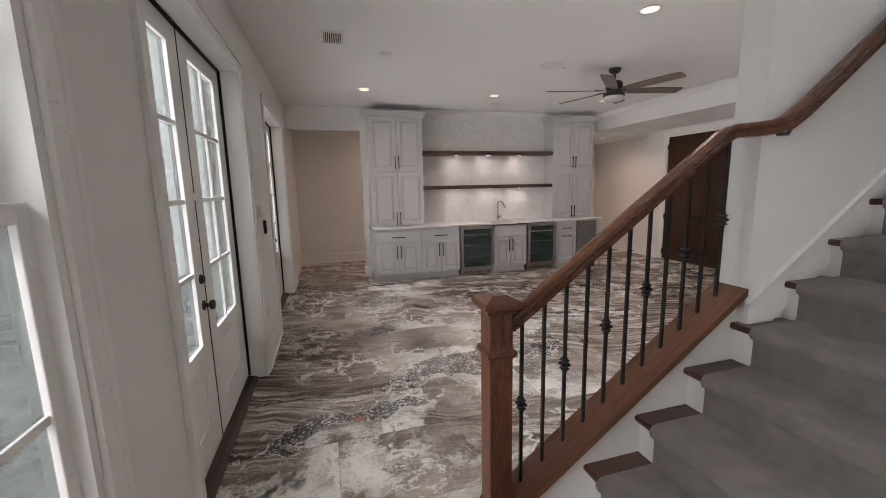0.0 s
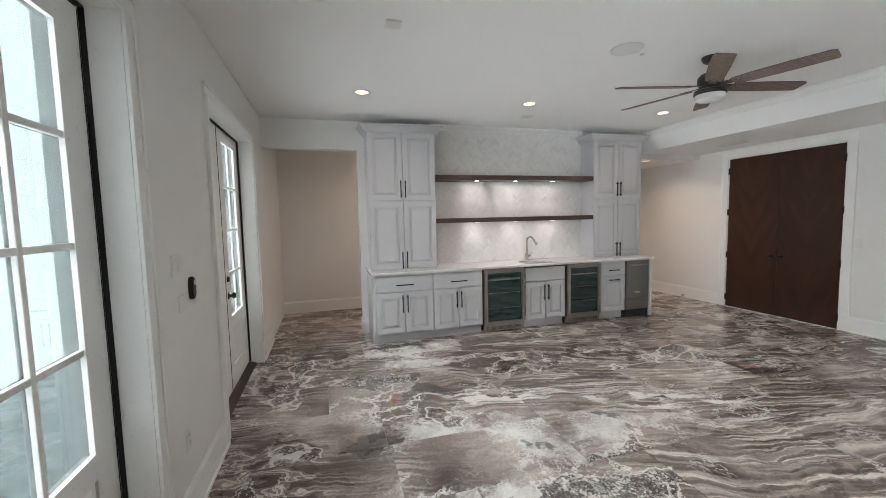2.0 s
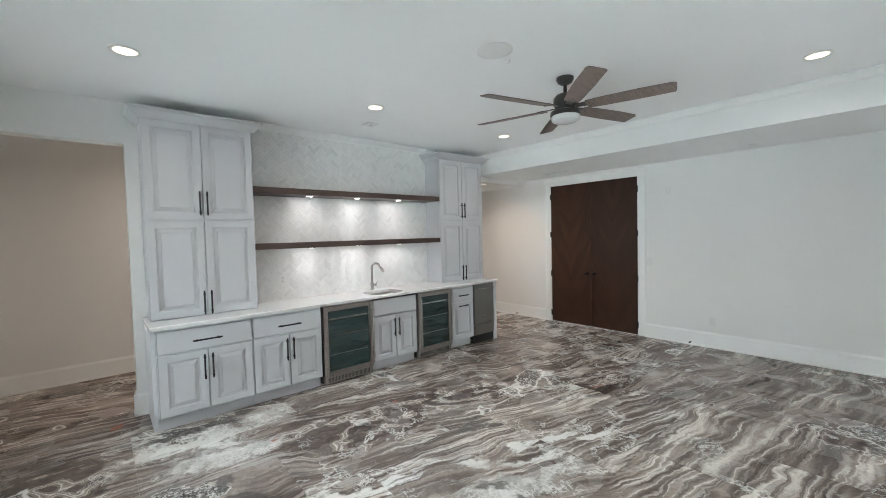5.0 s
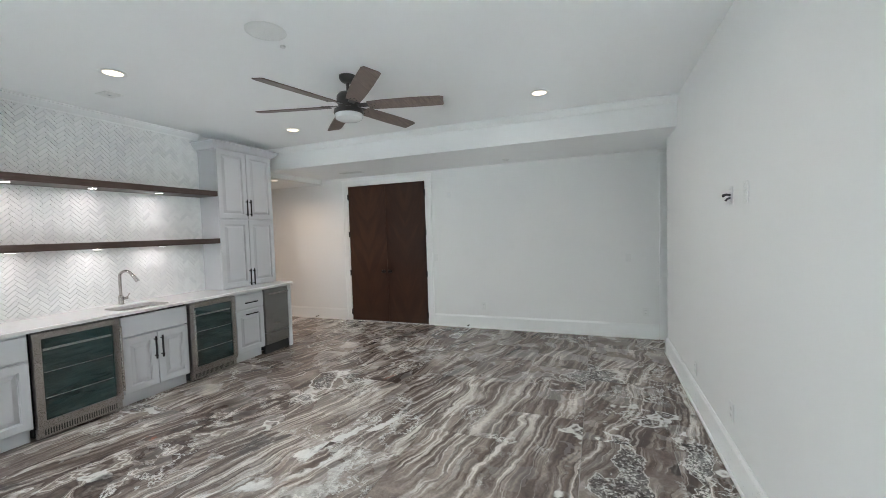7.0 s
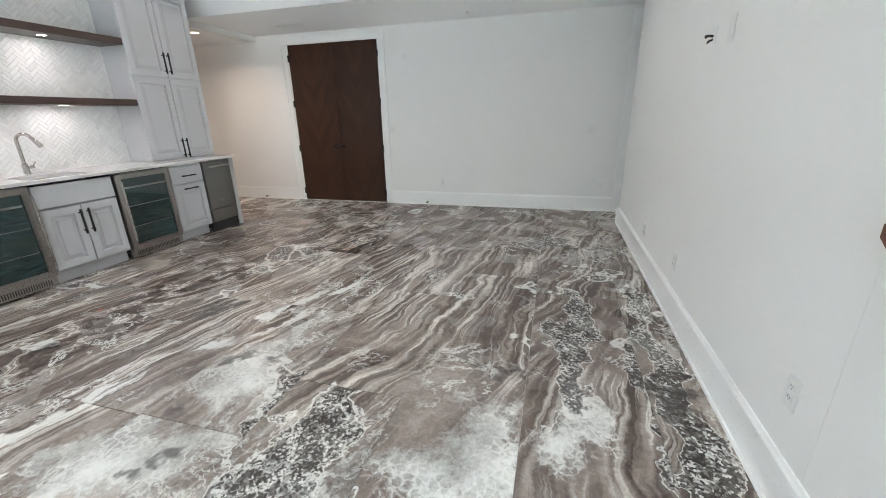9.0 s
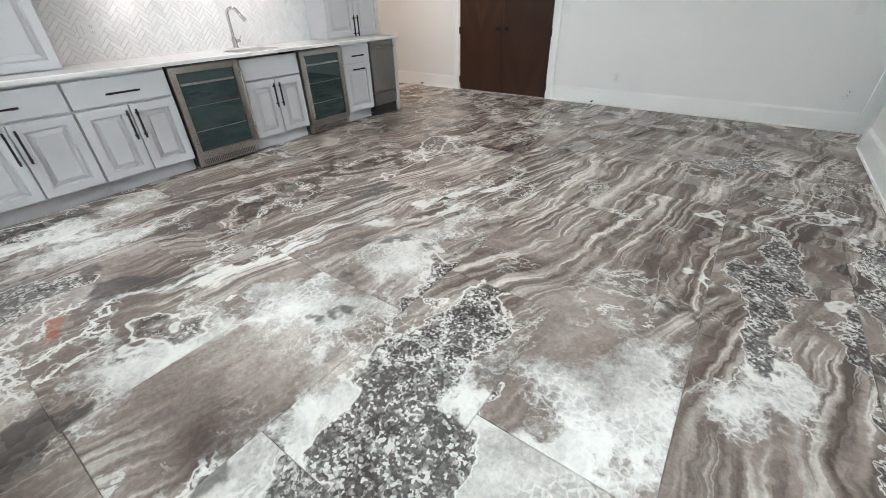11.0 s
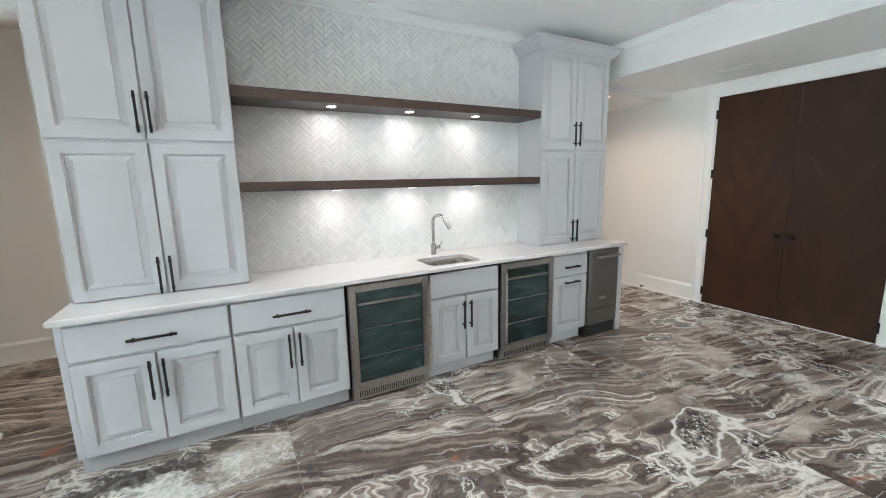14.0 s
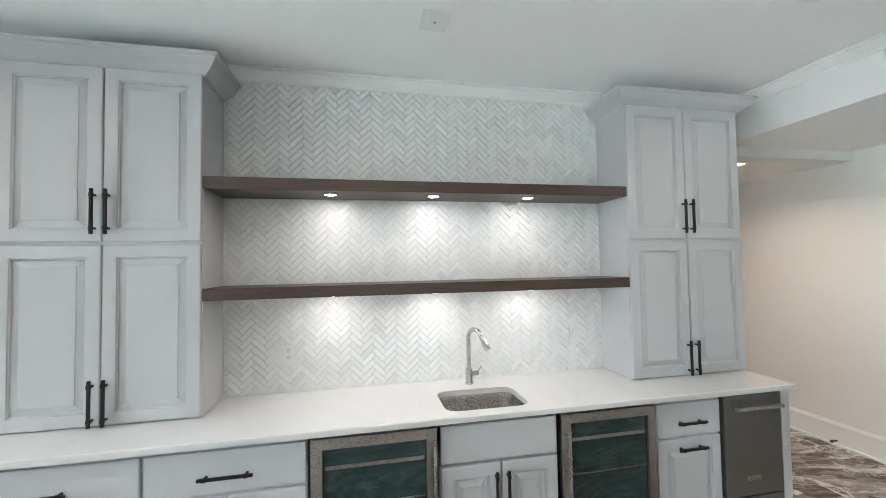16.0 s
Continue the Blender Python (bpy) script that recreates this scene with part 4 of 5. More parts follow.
base_unit("base_cabinet", 1.160, 1.912, "light grey base cabinet with one drawer and two raised-panel doors")
base_unit("base_cabinet", 1.914, 2.604, "light grey base cabinet with one drawer and two raised-panel doors")
base_unit("sink_cabinet", 3.240, 3.886, "light grey sink cabinet with false front and two doors", drawer_pull=False)
base_unit("narrow_cabinet", 4.490, 4.928, "narrow light grey cabinet with drawer and pull-out door", doors=1)
tagged(part("end_panel", box(5.362, 5.425, 6.585, YB - 0.003, 0.001, 0.884, 0.002), CABINET), "light grey end panel beside the dishwasher", "panel")
bm = box(1.128, 1.158, 6.62, YB - 0.003, 0.115, 0.884)
add_box(bm, 1.128, 1.158, 6.672, YB - 0.003, 0.001, 0.1145)
tagged(part("side_filler", bm, CABINET), "light grey filler panel closing the cabinet side", "panel")


def cooler(x0, x1, handle_right):
    """Under-counter beverage cooler: steel frame, dark glass, two wire shelves, grille."""
    c = thing("beverage_cooler", ((x0 + x1) / 2, 6.9, 0), "stainless steel beverage cooler with dark glass door", "cooler", "beverage coolers")
    inv = Matrix.Translation((-(x0 + x1) / 2, -6.9, 0))
    f, fw, z0, z1 = 6.572, 0.052, 0.105, 0.872
    made = []
    bm = blank()
    for a, b, p, q in ((x0, x0 + 0.008, 0.03, 0.884), (x1 - 0.008, x1, 0.03, 0.884), (x0 + 0.008, x1 - 0.008, 0.876, 0.884), (x0 + 0.008, x1 - 0.008, 0.03, 0.045)):
        add_box(bm, a, b, 6.635, 7.18, p, q)
    add_box(bm, x0 + 0.008, x1 - 0.008, 7.16, 7.18, 0.045, 0.876)
    made.append(part("body", bm, RUBBER, c, "black cooler body"))
    a, b = x0 + 0.008, x1 - 0.008
    # door frame with its opening
    rings = [((0, 0.050)), ((0, 0.004)), ((0.004, 0.0)), ((fw, 0.0)), ((fw, 0.012)), ((fw, 0.05))]
    bm = loft(blank(), [[(a + i, f + y, z0 + i), (b - i, f + y, z0 + i), (b - i, f + y, z1 - i), (a + i, f + y, z1 - i)] for i, y in rings], cap=(False, False))
    d = part("door", bm, STEEL, c, "stainless steel door frame")
    made.append(d)
    part("glass", box(a + fw + 0.001, b - fw - 0.001, f + 0.013, f + 0.018, z0 + fw + 0.001, z1 - fw - 0.001), COOLER_GLASS, d, "dark tinted glass")
    for z in (0.335, 0.545, 0.735):
        bm = box(a + fw + 0.012, b - fw - 0.012, f + 0.0095, f + 0.0125, z - 0.003 - (0.012 if z > 0.7 else 0), z + 0.003)
        part("shelf_rail", bm, STEEL, d, "pale shelf edge behind the glass")
    hx = b - 0.018 if handle_right else a + 0.018
    bm = tube(blank(), [(hx, f - 0.045, 0.20), (hx, f - 0.045, 0.80)], round_section(0.011), up=(0, 1, 0))
    for z in (0.235, 0.765):
        tube(bm, [(hx, f, z), (hx, f - 0.045, z)], round_section(0.006, 8))
    part("handle", bm, NICKEL, d, "round bright steel bar handle", smooth=True)
    bm = box(a, b, 6.60, 6.63, 0.018, 0.100, 0.002)
    g = part("grille", bm, STEEL, c, "slotted steel kick grille")
    made.append(g)
    bm = blank()
    n = 30
    for k in range(n):
        xx = a + 0.05 + (b - a - 0.10) * k / (n - 1)
        add_box(bm, xx - 0.004, xx + 0.004, 6.5985, 6.6005, 0.035, 0.082)
    part("slots", bm, SLOT, g)
    for xx in (x0 + 0.05, x1 - 0.05):
        made.append(part("foot", lathe(blank(), [(0.018, 0.0005), (0.018, 0.03)], 10, xx, 6.68), RUBBER, c))
    for o in made:
        o.matrix_parent_inverse = inv
    return c


cooler(2.612, 3.232, True)
cooler(3.894, 4.484, False)

dw = thing("ice_maker", (5.145, 6.9, 0), "narrow stainless steel under-counter ice maker", "ice maker")
inv = Matrix.Translation((-5.145, -6.9, 0))
x0, x1, f = 4.936, 5.356, 6.578
made = [part("body", box(x0, x1, 6.635, 7.18, 0.05, 0.882), RUBBER, dw, "black appliance body")]
d = part("door", box(x0 + 0.004, x1 - 0.004, f, 6.634, 0.285, 0.874, 0.004), DARK_STEEL, dw, "brushed steel door")
made.append(d)
bm = tube(blank(), [(x0 + 0.05, f - 0.05, 0.81), (x1 - 0.05, f - 0.05, 0.81)], round_section(0.012, 12))
for xx in (x0 + 0.06, x1 - 0.06):
    add_box(bm, xx - 0.011, xx + 0.011, f - 0.052, f, 0.798, 0.822, 0.004)
part("handle", bm, NICKEL, d, "thick steel handle", smooth=True)
part("badge", box(5.085, 5.185, f - 0.003, f, 0.372, 0.400, 0.001), NICKEL, d, "small pale maker's badge")
made.append(part("lower_panel", box(x0 + 0.004, x1 - 0.004, f, 6.634, 0.125, 0.277, 0.004), DARK_STEEL, dw, "brushed steel lower panel"))
made.append(part("toe_kick", box(x0, x1, 6.60, 6.634, 0.001, 0.118), RUBBER, dw, "black toe kick"))
for o in made:
    o.matrix_parent_inverse = inv

# ---- countertop, sink, faucet ----
SX, SY, SHX, SHY, SR = 3.525, 6.800, 0.235, 0.165, 0.07


def rounded(cx, cy, hx, hy, r, z, n=6):
    out = []
    for sx, sy, a0 in ((1, 1, 0), (-1, 1, 90), (-1, -1, 180), (1, -1, 270)):
        for k in range(n + 1):
            a = radians(a0 + 90 * k / n)
            out.append((cx + sx * (hx - r) + r * math.cos(a), cy + sy * (hy - r) + r * math.sin(a), z))
    return out


X0, X1, Y0, Y1 = 1.118, 5.452, 6.562, YB - 0.002
bm = blank()
hole = [bm.verts.new(p) for p in rounded(SX, SY, SHX, SHY, SR, CT)]
rim = [bm.verts.new((x, y, CT)) for x, y in ((X0 + 0.006, Y0 + 0.006), (X1 - 0.006, Y0 + 0.006), (X1 - 0.006, Y1), (X0 + 0.006, Y1))]
ed = [bm.edges.new((hole[i], hole[(i + 1) % len(hole)])) for i in range(len(hole))]
ed += [bm.edges.new((rim[i], rim[(i + 1) % 4])) for i in range(4)]
bmesh.ops.triangle_fill(bm, use_beauty=True, edges=ed)
low = [bm.verts.new((x, y, CT - 0.006)) for x, y in ((X0, Y0), (X1, Y0), (X1, Y1), (X0, Y1))]
bot = [bm.verts.new((x, y, CT - 0.032)) for x, y in ((X0, Y0), (X1, Y0), (X1, Y1), (X0, Y1))]
for u, v in ((rim, low), (low, bot)):
    for i in range(4):
        bm.faces.new((u[i], u[(i + 1) % 4], v[(i + 1) % 4], v[i]))
hl = [bm.verts.new((v.co.x, v.co.y, CT - 0.032)) for v in hole]
for i in range(len(hole)):
    j = (i + 1) % len(hole)
    bm.faces.new((hole[i], hole[j], hl[j], hl[i]))
tagged(part("countertop", bm, QUARTZ), "white quartz countertop with faint grey veins", "countertop")
bm = loft(blank(), [rounded(SX, SY, hx, hy, r, z) for hx, hy, r, z in ((SHX + 0.012, SHY + 0.012, SR, CT - 0.0325), (SHX - 0.002, SHY - 0.002, SR, CT - 0.0325), (SHX - 0.008, SHY - 0.008, SR, CT - 0.06),
                                                                  (SHX - 0.014, SHY - 0.014, SR, CT - 0.17), (SHX - 0.03, SHY - 0.03, 0.06, CT - 0.195), (0.05, 0.05, 0.049, CT - 0.203))], cap=(False, True))
sink = tagged(part("sink", bm, BOWL, smooth=True), "stainless steel undermount sink bowl", "sink")
bm = lathe(blank(), [(0.045, CT - 0.2025), (0.042, CT - 0.198), (0.03, CT - 0.199), (0.028, CT - 0.201)], 18, SX, SY)
part("drain", bm, NICKEL, sink, "steel drain", smooth=True)

fx, fy = 3.530, 7.075
fa = thing("faucet", (fx, fy, CT), "brushed nickel gooseneck faucet with pull-down head", "faucet")
bm = lathe(blank(), [(0.027, 0.0005), (0.027, 0.012), (0.0235, 0.018), (0.0235, 0.085), (0.0215, 0.095), (0.015, 0.102)], 18)
part("base", bm, NICKEL, fa, smooth=True)
arc = [(0, 0, 0.095), (0, 0, 0.20), (0, 0, 0.29)]
R = 0.062
for k in range(1, 11):
    a = math.pi * k / 12
    arc.append((0.45 * (R - R * math.cos(a)), -0.893 * (R - R * math.cos(a)), 0.29 + R * math.sin(a)))
bm = tube(blank(), arc, round_section(0.0142, 12), up=(0.893, 0.45, 0))
part("neck", bm, NICKEL, fa, smooth=True)
e = Vector(arc[-1])
dn = (e - Vector(arc[-2])).normalized()
bm = blank()
rings = []
for d_, r in ((0.0, 0.0135), (0.01, 0.016), (0.05, 0.0185), (0.095, 0.0205), (0.10, 0.018)):
    c_ = e + dn * d_
    s_ = Vector((0.893, 0.45, 0))
    t_ = s_.cross(dn)
    rings.append([c_ + s_ * (r * math.cos(k * math.pi / 7)) + t_ * (r * math.sin(k * math.pi / 7)) for k in range(14)])
loft(bm, rings)
part("spray_head", bm, NICKEL, fa, smooth=True)
bm = tube(blank(), [(0.02, 0, 0.062), (0.062, 0, 0.066)], round_section(0.015, 12))
tube(bm, [(0.055, 0, 0.066), (0.068, 0, 0.085), (0.085, 0, 0.108)], round_section(0.0055, 8), up=(0, 1, 0))
part("lever", bm, NICKEL, fa, smooth=True)

# ---- upper cabinets ----
UF = 6.862


def tower(x0, x1, label):
    c = thing("wall_cabinet", ((x0 + x1) / 2, 7.0, CT), label, "cabinet", "tall cabinets on the counter")
    inv = Matrix.Translation((-(x0 + x1) / 2, -7.0, -CT))
    made = [part("body", box(x0, x1, UF + 0.021, YB - 0.003, CT + 0.001, 2.745), CABINET, c)]
    made.append(part("mid_rail", box(x0, x1, UF + 0.0165, UF + 0.0205, 1.800, 1.838), CABINET, c))
    mid = (x0 + x1) / 2
    for z0, z1, hz in ((0.926, 1.811, 1.04), (1.827, 2.708, 1.975)):
        for a, b, hx in ((x0 + 0.003, mid - 0.0035, mid - 0.030), (mid + 0.0035, x1 - 0.003, mid + 0.030)):
            o = part("door", raised_front(a, b, z0, z1, UF), CABINET, c)
            pull(o, hx, hz, 0.225, True, UF)
            made.append(o)
    prof = [(0.0, 2.694), (0.012, 2.694), (0.016, 2.708), (0.026, 2.716), (0.036, 2.722), (0.060, 2.742), (0.078, 2.768), (0.082, 2.782), (0.098, 2.784), (0.098, 2.800)]
    rings = []
    yb = YB - 0.004
    yf = UF + 0.020
    for o_, z in prof:
        rings.append([(x0 - o_, yb, z), (x0 - o_, yf - o_, z), (x1 + o_, yf - o_, z), (x1 + o_, yb, z)])
    made.append(part("crown", loft(blank(), rings), CABINET, c, "grey crown moulding"))
    for o in made:
        o.matrix_parent_inverse = inv
    return c


tower(1.152, 2.050, "tall light grey cabinet with four raised-panel doors")
tower(4.563, 5.444, "tall light grey cabinet with four raised-panel doors")

# ---- floating shelves with puck lights ----
for z0, z1 in ((2.105, 2.170), (1.515, 1.578)):
    s = tagged(part("floating_shelf", box(2.052, 4.561, UF + 0.004, YB - 0.012, z0, z1, 0.0025), SHELF_WOOD), "long dark walnut floating shelf over the counter", "shelf", "floating shelves")
    for x, y in PUCKS:
        p = thing("puck_light", (x, y, z0), "small round lit puck light under the shelf", "light", "puck lights")
        part("ring", loft(blank(), [circle(r, z) for r, z in ((0.043, -0.0005), (0.043, -0.003), (0.0405, -0.005), (0.034, -0.005), (0.034, -0.0005))], cap=(False, False)), BRONZE, p, "dark ring", smooth=True)
        part("lens", lathe(blank(), [(0.033, -0.0008), (0.033, -0.0062), (0.028, -0.0075)], 20), PUCK_LIT, p, "glowing lens")

# ---- ceiling things ----


def can_light(x, y, z):
    c = thing("recessed_light", (x, y, z), "round lit recessed ceiling light with white trim", "light", "recessed ceiling lights")
    part("trim_ring", loft(blank(), [circle(r, q, 28) for r, q in ((0.092, -0.0005), (0.092, -0.004), (0.078, -0.008), (0.068, -0.006), (0.066, -0.0005))], cap=(False, False)), PLASTIC, c, "white trim ring", smooth=True)
    part("lens", lathe(blank(), [(0.066, -0.001), (0.064, -0.004)], 28), LIT, c, "glowing lens")


for x, y in CANS:
    can_light(x, y, CEIL)
for x, y, z in HALL_CANS:
    can_light(x, y, z)

FX, FY, FZ = 3.825, 4.372, 2.645
fan = thing("ceiling_fan", (FX, FY, FZ), "six-blade ceiling fan with brown blades and white bowl", "ceiling fan")
part("canopy", lathe(blank(), [(0.070, CEIL - FZ - 0.001), (0.070, CEIL - FZ - 0.02), (0.055, CEIL - FZ - 0.045), (0.028, CEIL - FZ - 0.06)], 24), BRONZE, fan, "dark bronze canopy", smooth=True)
part("downrod", lathe(blank(), [(0.014, CEIL - FZ - 0.05), (0.014, 0.10)], 12), BRONZE, fan, smooth=True)
part("motor", lathe(blank(), [(0.03, 0.125), (0.075, 0.115), (0.095, 0.09), (0.098, 0.04), (0.085, 0.02), (0.085, -0.01), (0.120, -0.022), (0.125, -0.05), (0.118, -0.058)], 28), BRONZE, fan, "dark bronze motor housing", smooth=True)
part("light_bowl", lathe(blank(), [(0.113, -0.056), (0.116, -0.075), (0.110, -0.095), (0.085, -0.108), (0.03, -0.113)], 28), FROST, fan, "white frosted light bowl", smooth=True)
for k in range(6):
    a = radians(45.5 + 60 * k)
    rot = Matrix.Rotation(a, 4, "Z") @ Matrix.Rotation(radians(-12), 4, "X")
    bm = blank()
    out = [(0.17, -0.058), (0.30, -0.070), (0.55, -0.076), (0.775, -0.070), (0.805, -0.055), (0.80, 0.050), (0.79, 0.066), (0.55, 0.070), (0.30, 0.066), (0.17, 0.058)]
    prism(bm, out, "z", 0.006, 0.013)
    bmesh.ops.transform(bm, matrix=rot, verts=bm.verts)
    b_ = part("blade", bm, BLADE_WOOD, fan, "weathered brown wooden blade")
    bm = blank()
    prism(bm, [(0.075, -0.026), (0.16, -0.030), (0.225, -0.046), (0.235, -0.03), (0.235, 0.03), (0.225, 0.046), (0.16, 0.030), (0.075, 0.026)], "z", 0.0132, 0.018)
    for sx, sy in ((0.20, -0.025), (0.20, 0.025), (0.222, 0.0)):
        lathe(bm, [(0.006, 0.0055), (0.006, 0.003)], 8, sx, sy)
    bmesh.ops.transform(bm, matrix=rot, verts=bm.verts)
    part("blade_bracket", bm, BRONZE, b_, "dark bronze blade bracket")

vent = thing("ceiling_vent", (0.585, 4.10, CEIL), "white ceiling return vent with dark slots", "vent")
bm = blank()
for a, b, p, q in ((-0.10, 0.10, -0.16, -0.13), (-0.10, 0.10, 0.13, 0.16), (-0.10, -0.075, -0.13, 0.13), (0.075, 0.10, -0.13, 0.13)):
    add_box(bm, a, b, p, q, -0.008, -0.0005, 0.002)
part("frame", bm, PLASTIC, vent)
part("backing", box(-0.075, 0.075, -0.13, 0.13, -0.002, -0.0006), SLOT, vent, "dark duct")
for k in range(9):
    x = -0.064 + 0.016 * k
    bm = box(x - 0.003, x + 0.003, -0.129, 0.129, -0.0075, -0.0022)
    part("slat", bm, PLASTIC, vent)
sp = thing("ceiling_speaker", (2.99, 4.41, CEIL), "flush round white ceiling speaker", "speaker")
part("grille", lathe(blank(), [(0.118, -0.0005), (0.118, -0.005), (0.112, -0.008), (0.02, -0.009)], 36), PLASTIC, sp, smooth=True)
part("ring", loft(blank(), [circle(r, q, 36) for r, q in ((0.126, -0.0005), (0.126, -0.004), (0.119, -0.006), (0.119, -0.0005))], cap=(False, False)), PLASTIC, sp)
part("sensor", lathe(blank(), [(0.018, -0.0005), (0.017, -0.012), (0.010, -0.016)], 14, 0.20, 0.05), PLASTIC, sp, smooth=True)
sd = thing("smoke_alarm_plate", (1.11, 4.445, CEIL), "small square white ceiling plate", "plate")
part("plate", box(-0.055, 0.055, -0.055, 0.055, -0.010, -0.0005, 0.003), PLASTIC, sd)
sd = thing("projector_plate", (3.236, 6.505, CEIL), "square white ceiling plate with a small socket", "plate")
part("plate", box(-0.07, 0.07, -0.08, 0.08, -0.007, -0.0005, 0.002), PLASTIC, sd)
part("socket", box(-0.018, 0.018, -0.018, 0.018, -0.010, -0.0068, 0.002), FROST, sd, "pale socket")
part("hole", lathe(blank(), [(0.006, -0.0095), (0.006, -0.0108)], 10), SLOT, sd, "dark hole")
sv = thing("soffit_vent", (6.51, 6.20, SOFFIT), "slim white linear vent in the soffit", "vent")
bm = blank()
for a, b, p, q in ((-0.065, 0.065, -0.20, -0.18), (-0.065, 0.065, 0.18, 0.20), (-0.065, -0.05, -0.18, 0.18), (0.05, 0.065, -0.18, 0.18)):
    add_box(bm, a, b, p, q, -0.008, -0.0005, 0.002)
part("frame", bm, PLASTIC, sv)
for k in range(6):
    x = -0.04 + 0.016 * k
    part("slat", box(x - 0.005, x + 0.005, -0.18, 0.18, -0.006, -0.001), PLASTIC, sv)
ms = thing("soffit_sensor", (6.65, 3.66, SOFFIT), "small round white sensor on the soffit", "sensor")
part("dome", lathe(blank(), [(0.05, -0.0005), (0.048, -0.012), (0.03, -0.022), (0.008, -0.024)], 22), PLASTIC, ms, smooth=True)

# ---- plates on the walls ----


def plate(name, label, category, at, normal, w=0.074, h=0.118, kind="outlet", gangs=1):
    """Cover plate on a wall. normal: 'x', '-x', 'y' or '-y'."""
    turn = {"-y": 0, "x": 90, "y": 180, "-x": -90}[normal]
    c = thing(name, at, label, category)
    c.rotation_euler = (0, 0, radians(turn))
    part("plate", box(-w * gangs / 2, w * gangs / 2, -0.006, -0.0005, -h / 2, h / 2, 0.002), PLASTIC, c)
    for g in range(gangs):
        o = (g - (gangs - 1) / 2) * 0.052
        if kind == "outlet" or (kind == "both" and g == 1):
            for s in (-1, 1):
                bm = box(o - 0.016, o + 0.016, -0.008, -0.0055, s * 0.021 - 0.014, s * 0.021 + 0.014, 0.003)
                r = part("receptacle", bm, PLASTIC, c)
                bm = blank()
                for dx in (-0.006, 0.006):
                    add_box(bm, o + dx - 0.0012, o + dx + 0.0012, -0.0086, -0.0078, s * 0.021 - 0.001, s * 0.021 + 0.008)
                add_box(bm, o - 0.002, o + 0.002, -0.0086, -0.0078, s * 0.021 - 0.009, s * 0.021 - 0.005)
                part("slots", bm, SLOT, r, "dark slots")
        elif kind in ("switch", "both"):
            part("rocker", box(o - 0.016, o + 0.016, -0.010, -0.0055, -0.033, 0.033, 0.003), PLASTIC, c)
    return c


plate("wall_outlet", "white outlet low on the stair wall", "outlet", (2.455, YS, 0.435), "y")
plate("wall_outlet", "white outlet low on the stair wall", "outlet", (3.90, YS, 0.385), "y")
plate("wall_outlet", "white outlet low on the stair wall", "outlet", (4.88, YS, 0.33), "y")
tv = plate("cable_plate", "white plate with a black cable end for a television", "plate", (3.92, YS, 1.745), "y", kind="blank")
bm = tube(blank(), [(0.0, -0.006, 0.005), (0.006, -0.03, 0.008), (0.022, -0.05, 0.004), (0.036, -0.052, -0.004)], round_section(0.007, 8))
tube(bm, [(0.0, -0.006, -0.012), (0.010, -0.026, -0.020), (0.006, -0.034, -0.032)], round_section(0.006, 8))
part("cable", bm, RUBBER, tv, "short black cable", smooth=True)
plate("blank_plate", "white blank plate beside the cable plate", "plate", (3.66, YS, 1.745), "y", 0.078, 0.13, "blank")
plate("light_switch", "white light switch beside the dark doors", "switch", (XE, 4.945, 1.148), "-x", kind="switch")
plate("wall_outlet", "white outlet low on the far wall", "outlet", (XE, 4.147, 0.364), "-x")
plate("light_switch", "white switch near the corner casing", "switch", (XE, 2.04, 1.13), "-x", h=0.11, kind="switch")
plate("wall_outlet", "white outlet above the baseboard by the corner", "outlet", (XE, 1.83, 0.375), "-x")
kp = plate("alarm_keypad", "small white keypad high on the far wall", "keypad", (XE, 4.69, 2.17), "-x", 0.075, 0.095, "blank")
part("screen", box(-0.018, 0.018, -0.0085, -0.0055, -0.012, 0.025, 0.001), FROST, kp, "pale grey display")
plate("light_switch", "white double switch between the french doors", "switch", (XW, 4.045, 1.375), "x", kind="switch", gangs=2)
plate("blank_plate", "white blank plate below the switches", "plate", (XW, 4.10, 1.165), "x", 0.12, 0.09, "blank")
plate("wall_outlet", "white outlet above the baseboard", "outlet", (XW, 4.03, 0.44), "x")
plate("counter_outlet", "white switch and outlet plate on the backsplash", "outlet", (2.392, YB - 0.0095, 1.15), "-y", kind="both", gangs=2)
plate("counter_outlet", "white outlet plate on the backsplash", "outlet", (4.34, YB - 0.0095, 1.168), "-y", kind="switch")
th = thing("thermostat", (XW, 4.225, 1.225), "glossy black oval control on a white wall", "thermostat")
bm = loft(blank(), [[(d, s * 0.030 * math.cos(k * math.pi / 12), s * (0.052 * (1 if math.sin(k * math.pi / 12) > 0 else -1) * (abs(math.sin(k * math.pi / 12)) ** 0.75)) * 1.25) for k in range(24)] for s, d in ((0.96, 0.001), (1.0, 0.006), (1.0, 0.018), (0.9, 0.026), (0.5, 0.028))])
part("body", bm, BLACK, th, smooth=True)
part("dial", loft(blank(), [[(d, r * math.cos(k * math.pi / 10), 0.03 + r * math.sin(k * math.pi / 10)) for k in range(20)] for r, d in ((0.014, 0.0275), (0.012, 0.031))]), FROST, th, "small grey button")


def door_stop(x, y):
    c = thing("door_stop", (x, y, 0.045), "small black door stop on the baseboard", "door stop")
    bm = tube(blank(), [(0, 0, 0), (-0.05, 0, 0)], round_section(0.007, 8))
    part("stem", bm, BLACK, c, smooth=True)
    bm = tube(blank(), [(-0.048, 0, 0), (-0.066, 0, 0)], round_section(0.012, 10))
    part("tip", bm, RUBBER, c, "black rubber tip", smooth=True)


door_stop(XE - 0.017, 4.398)
door_stop(XE - 0.017, 7.407)

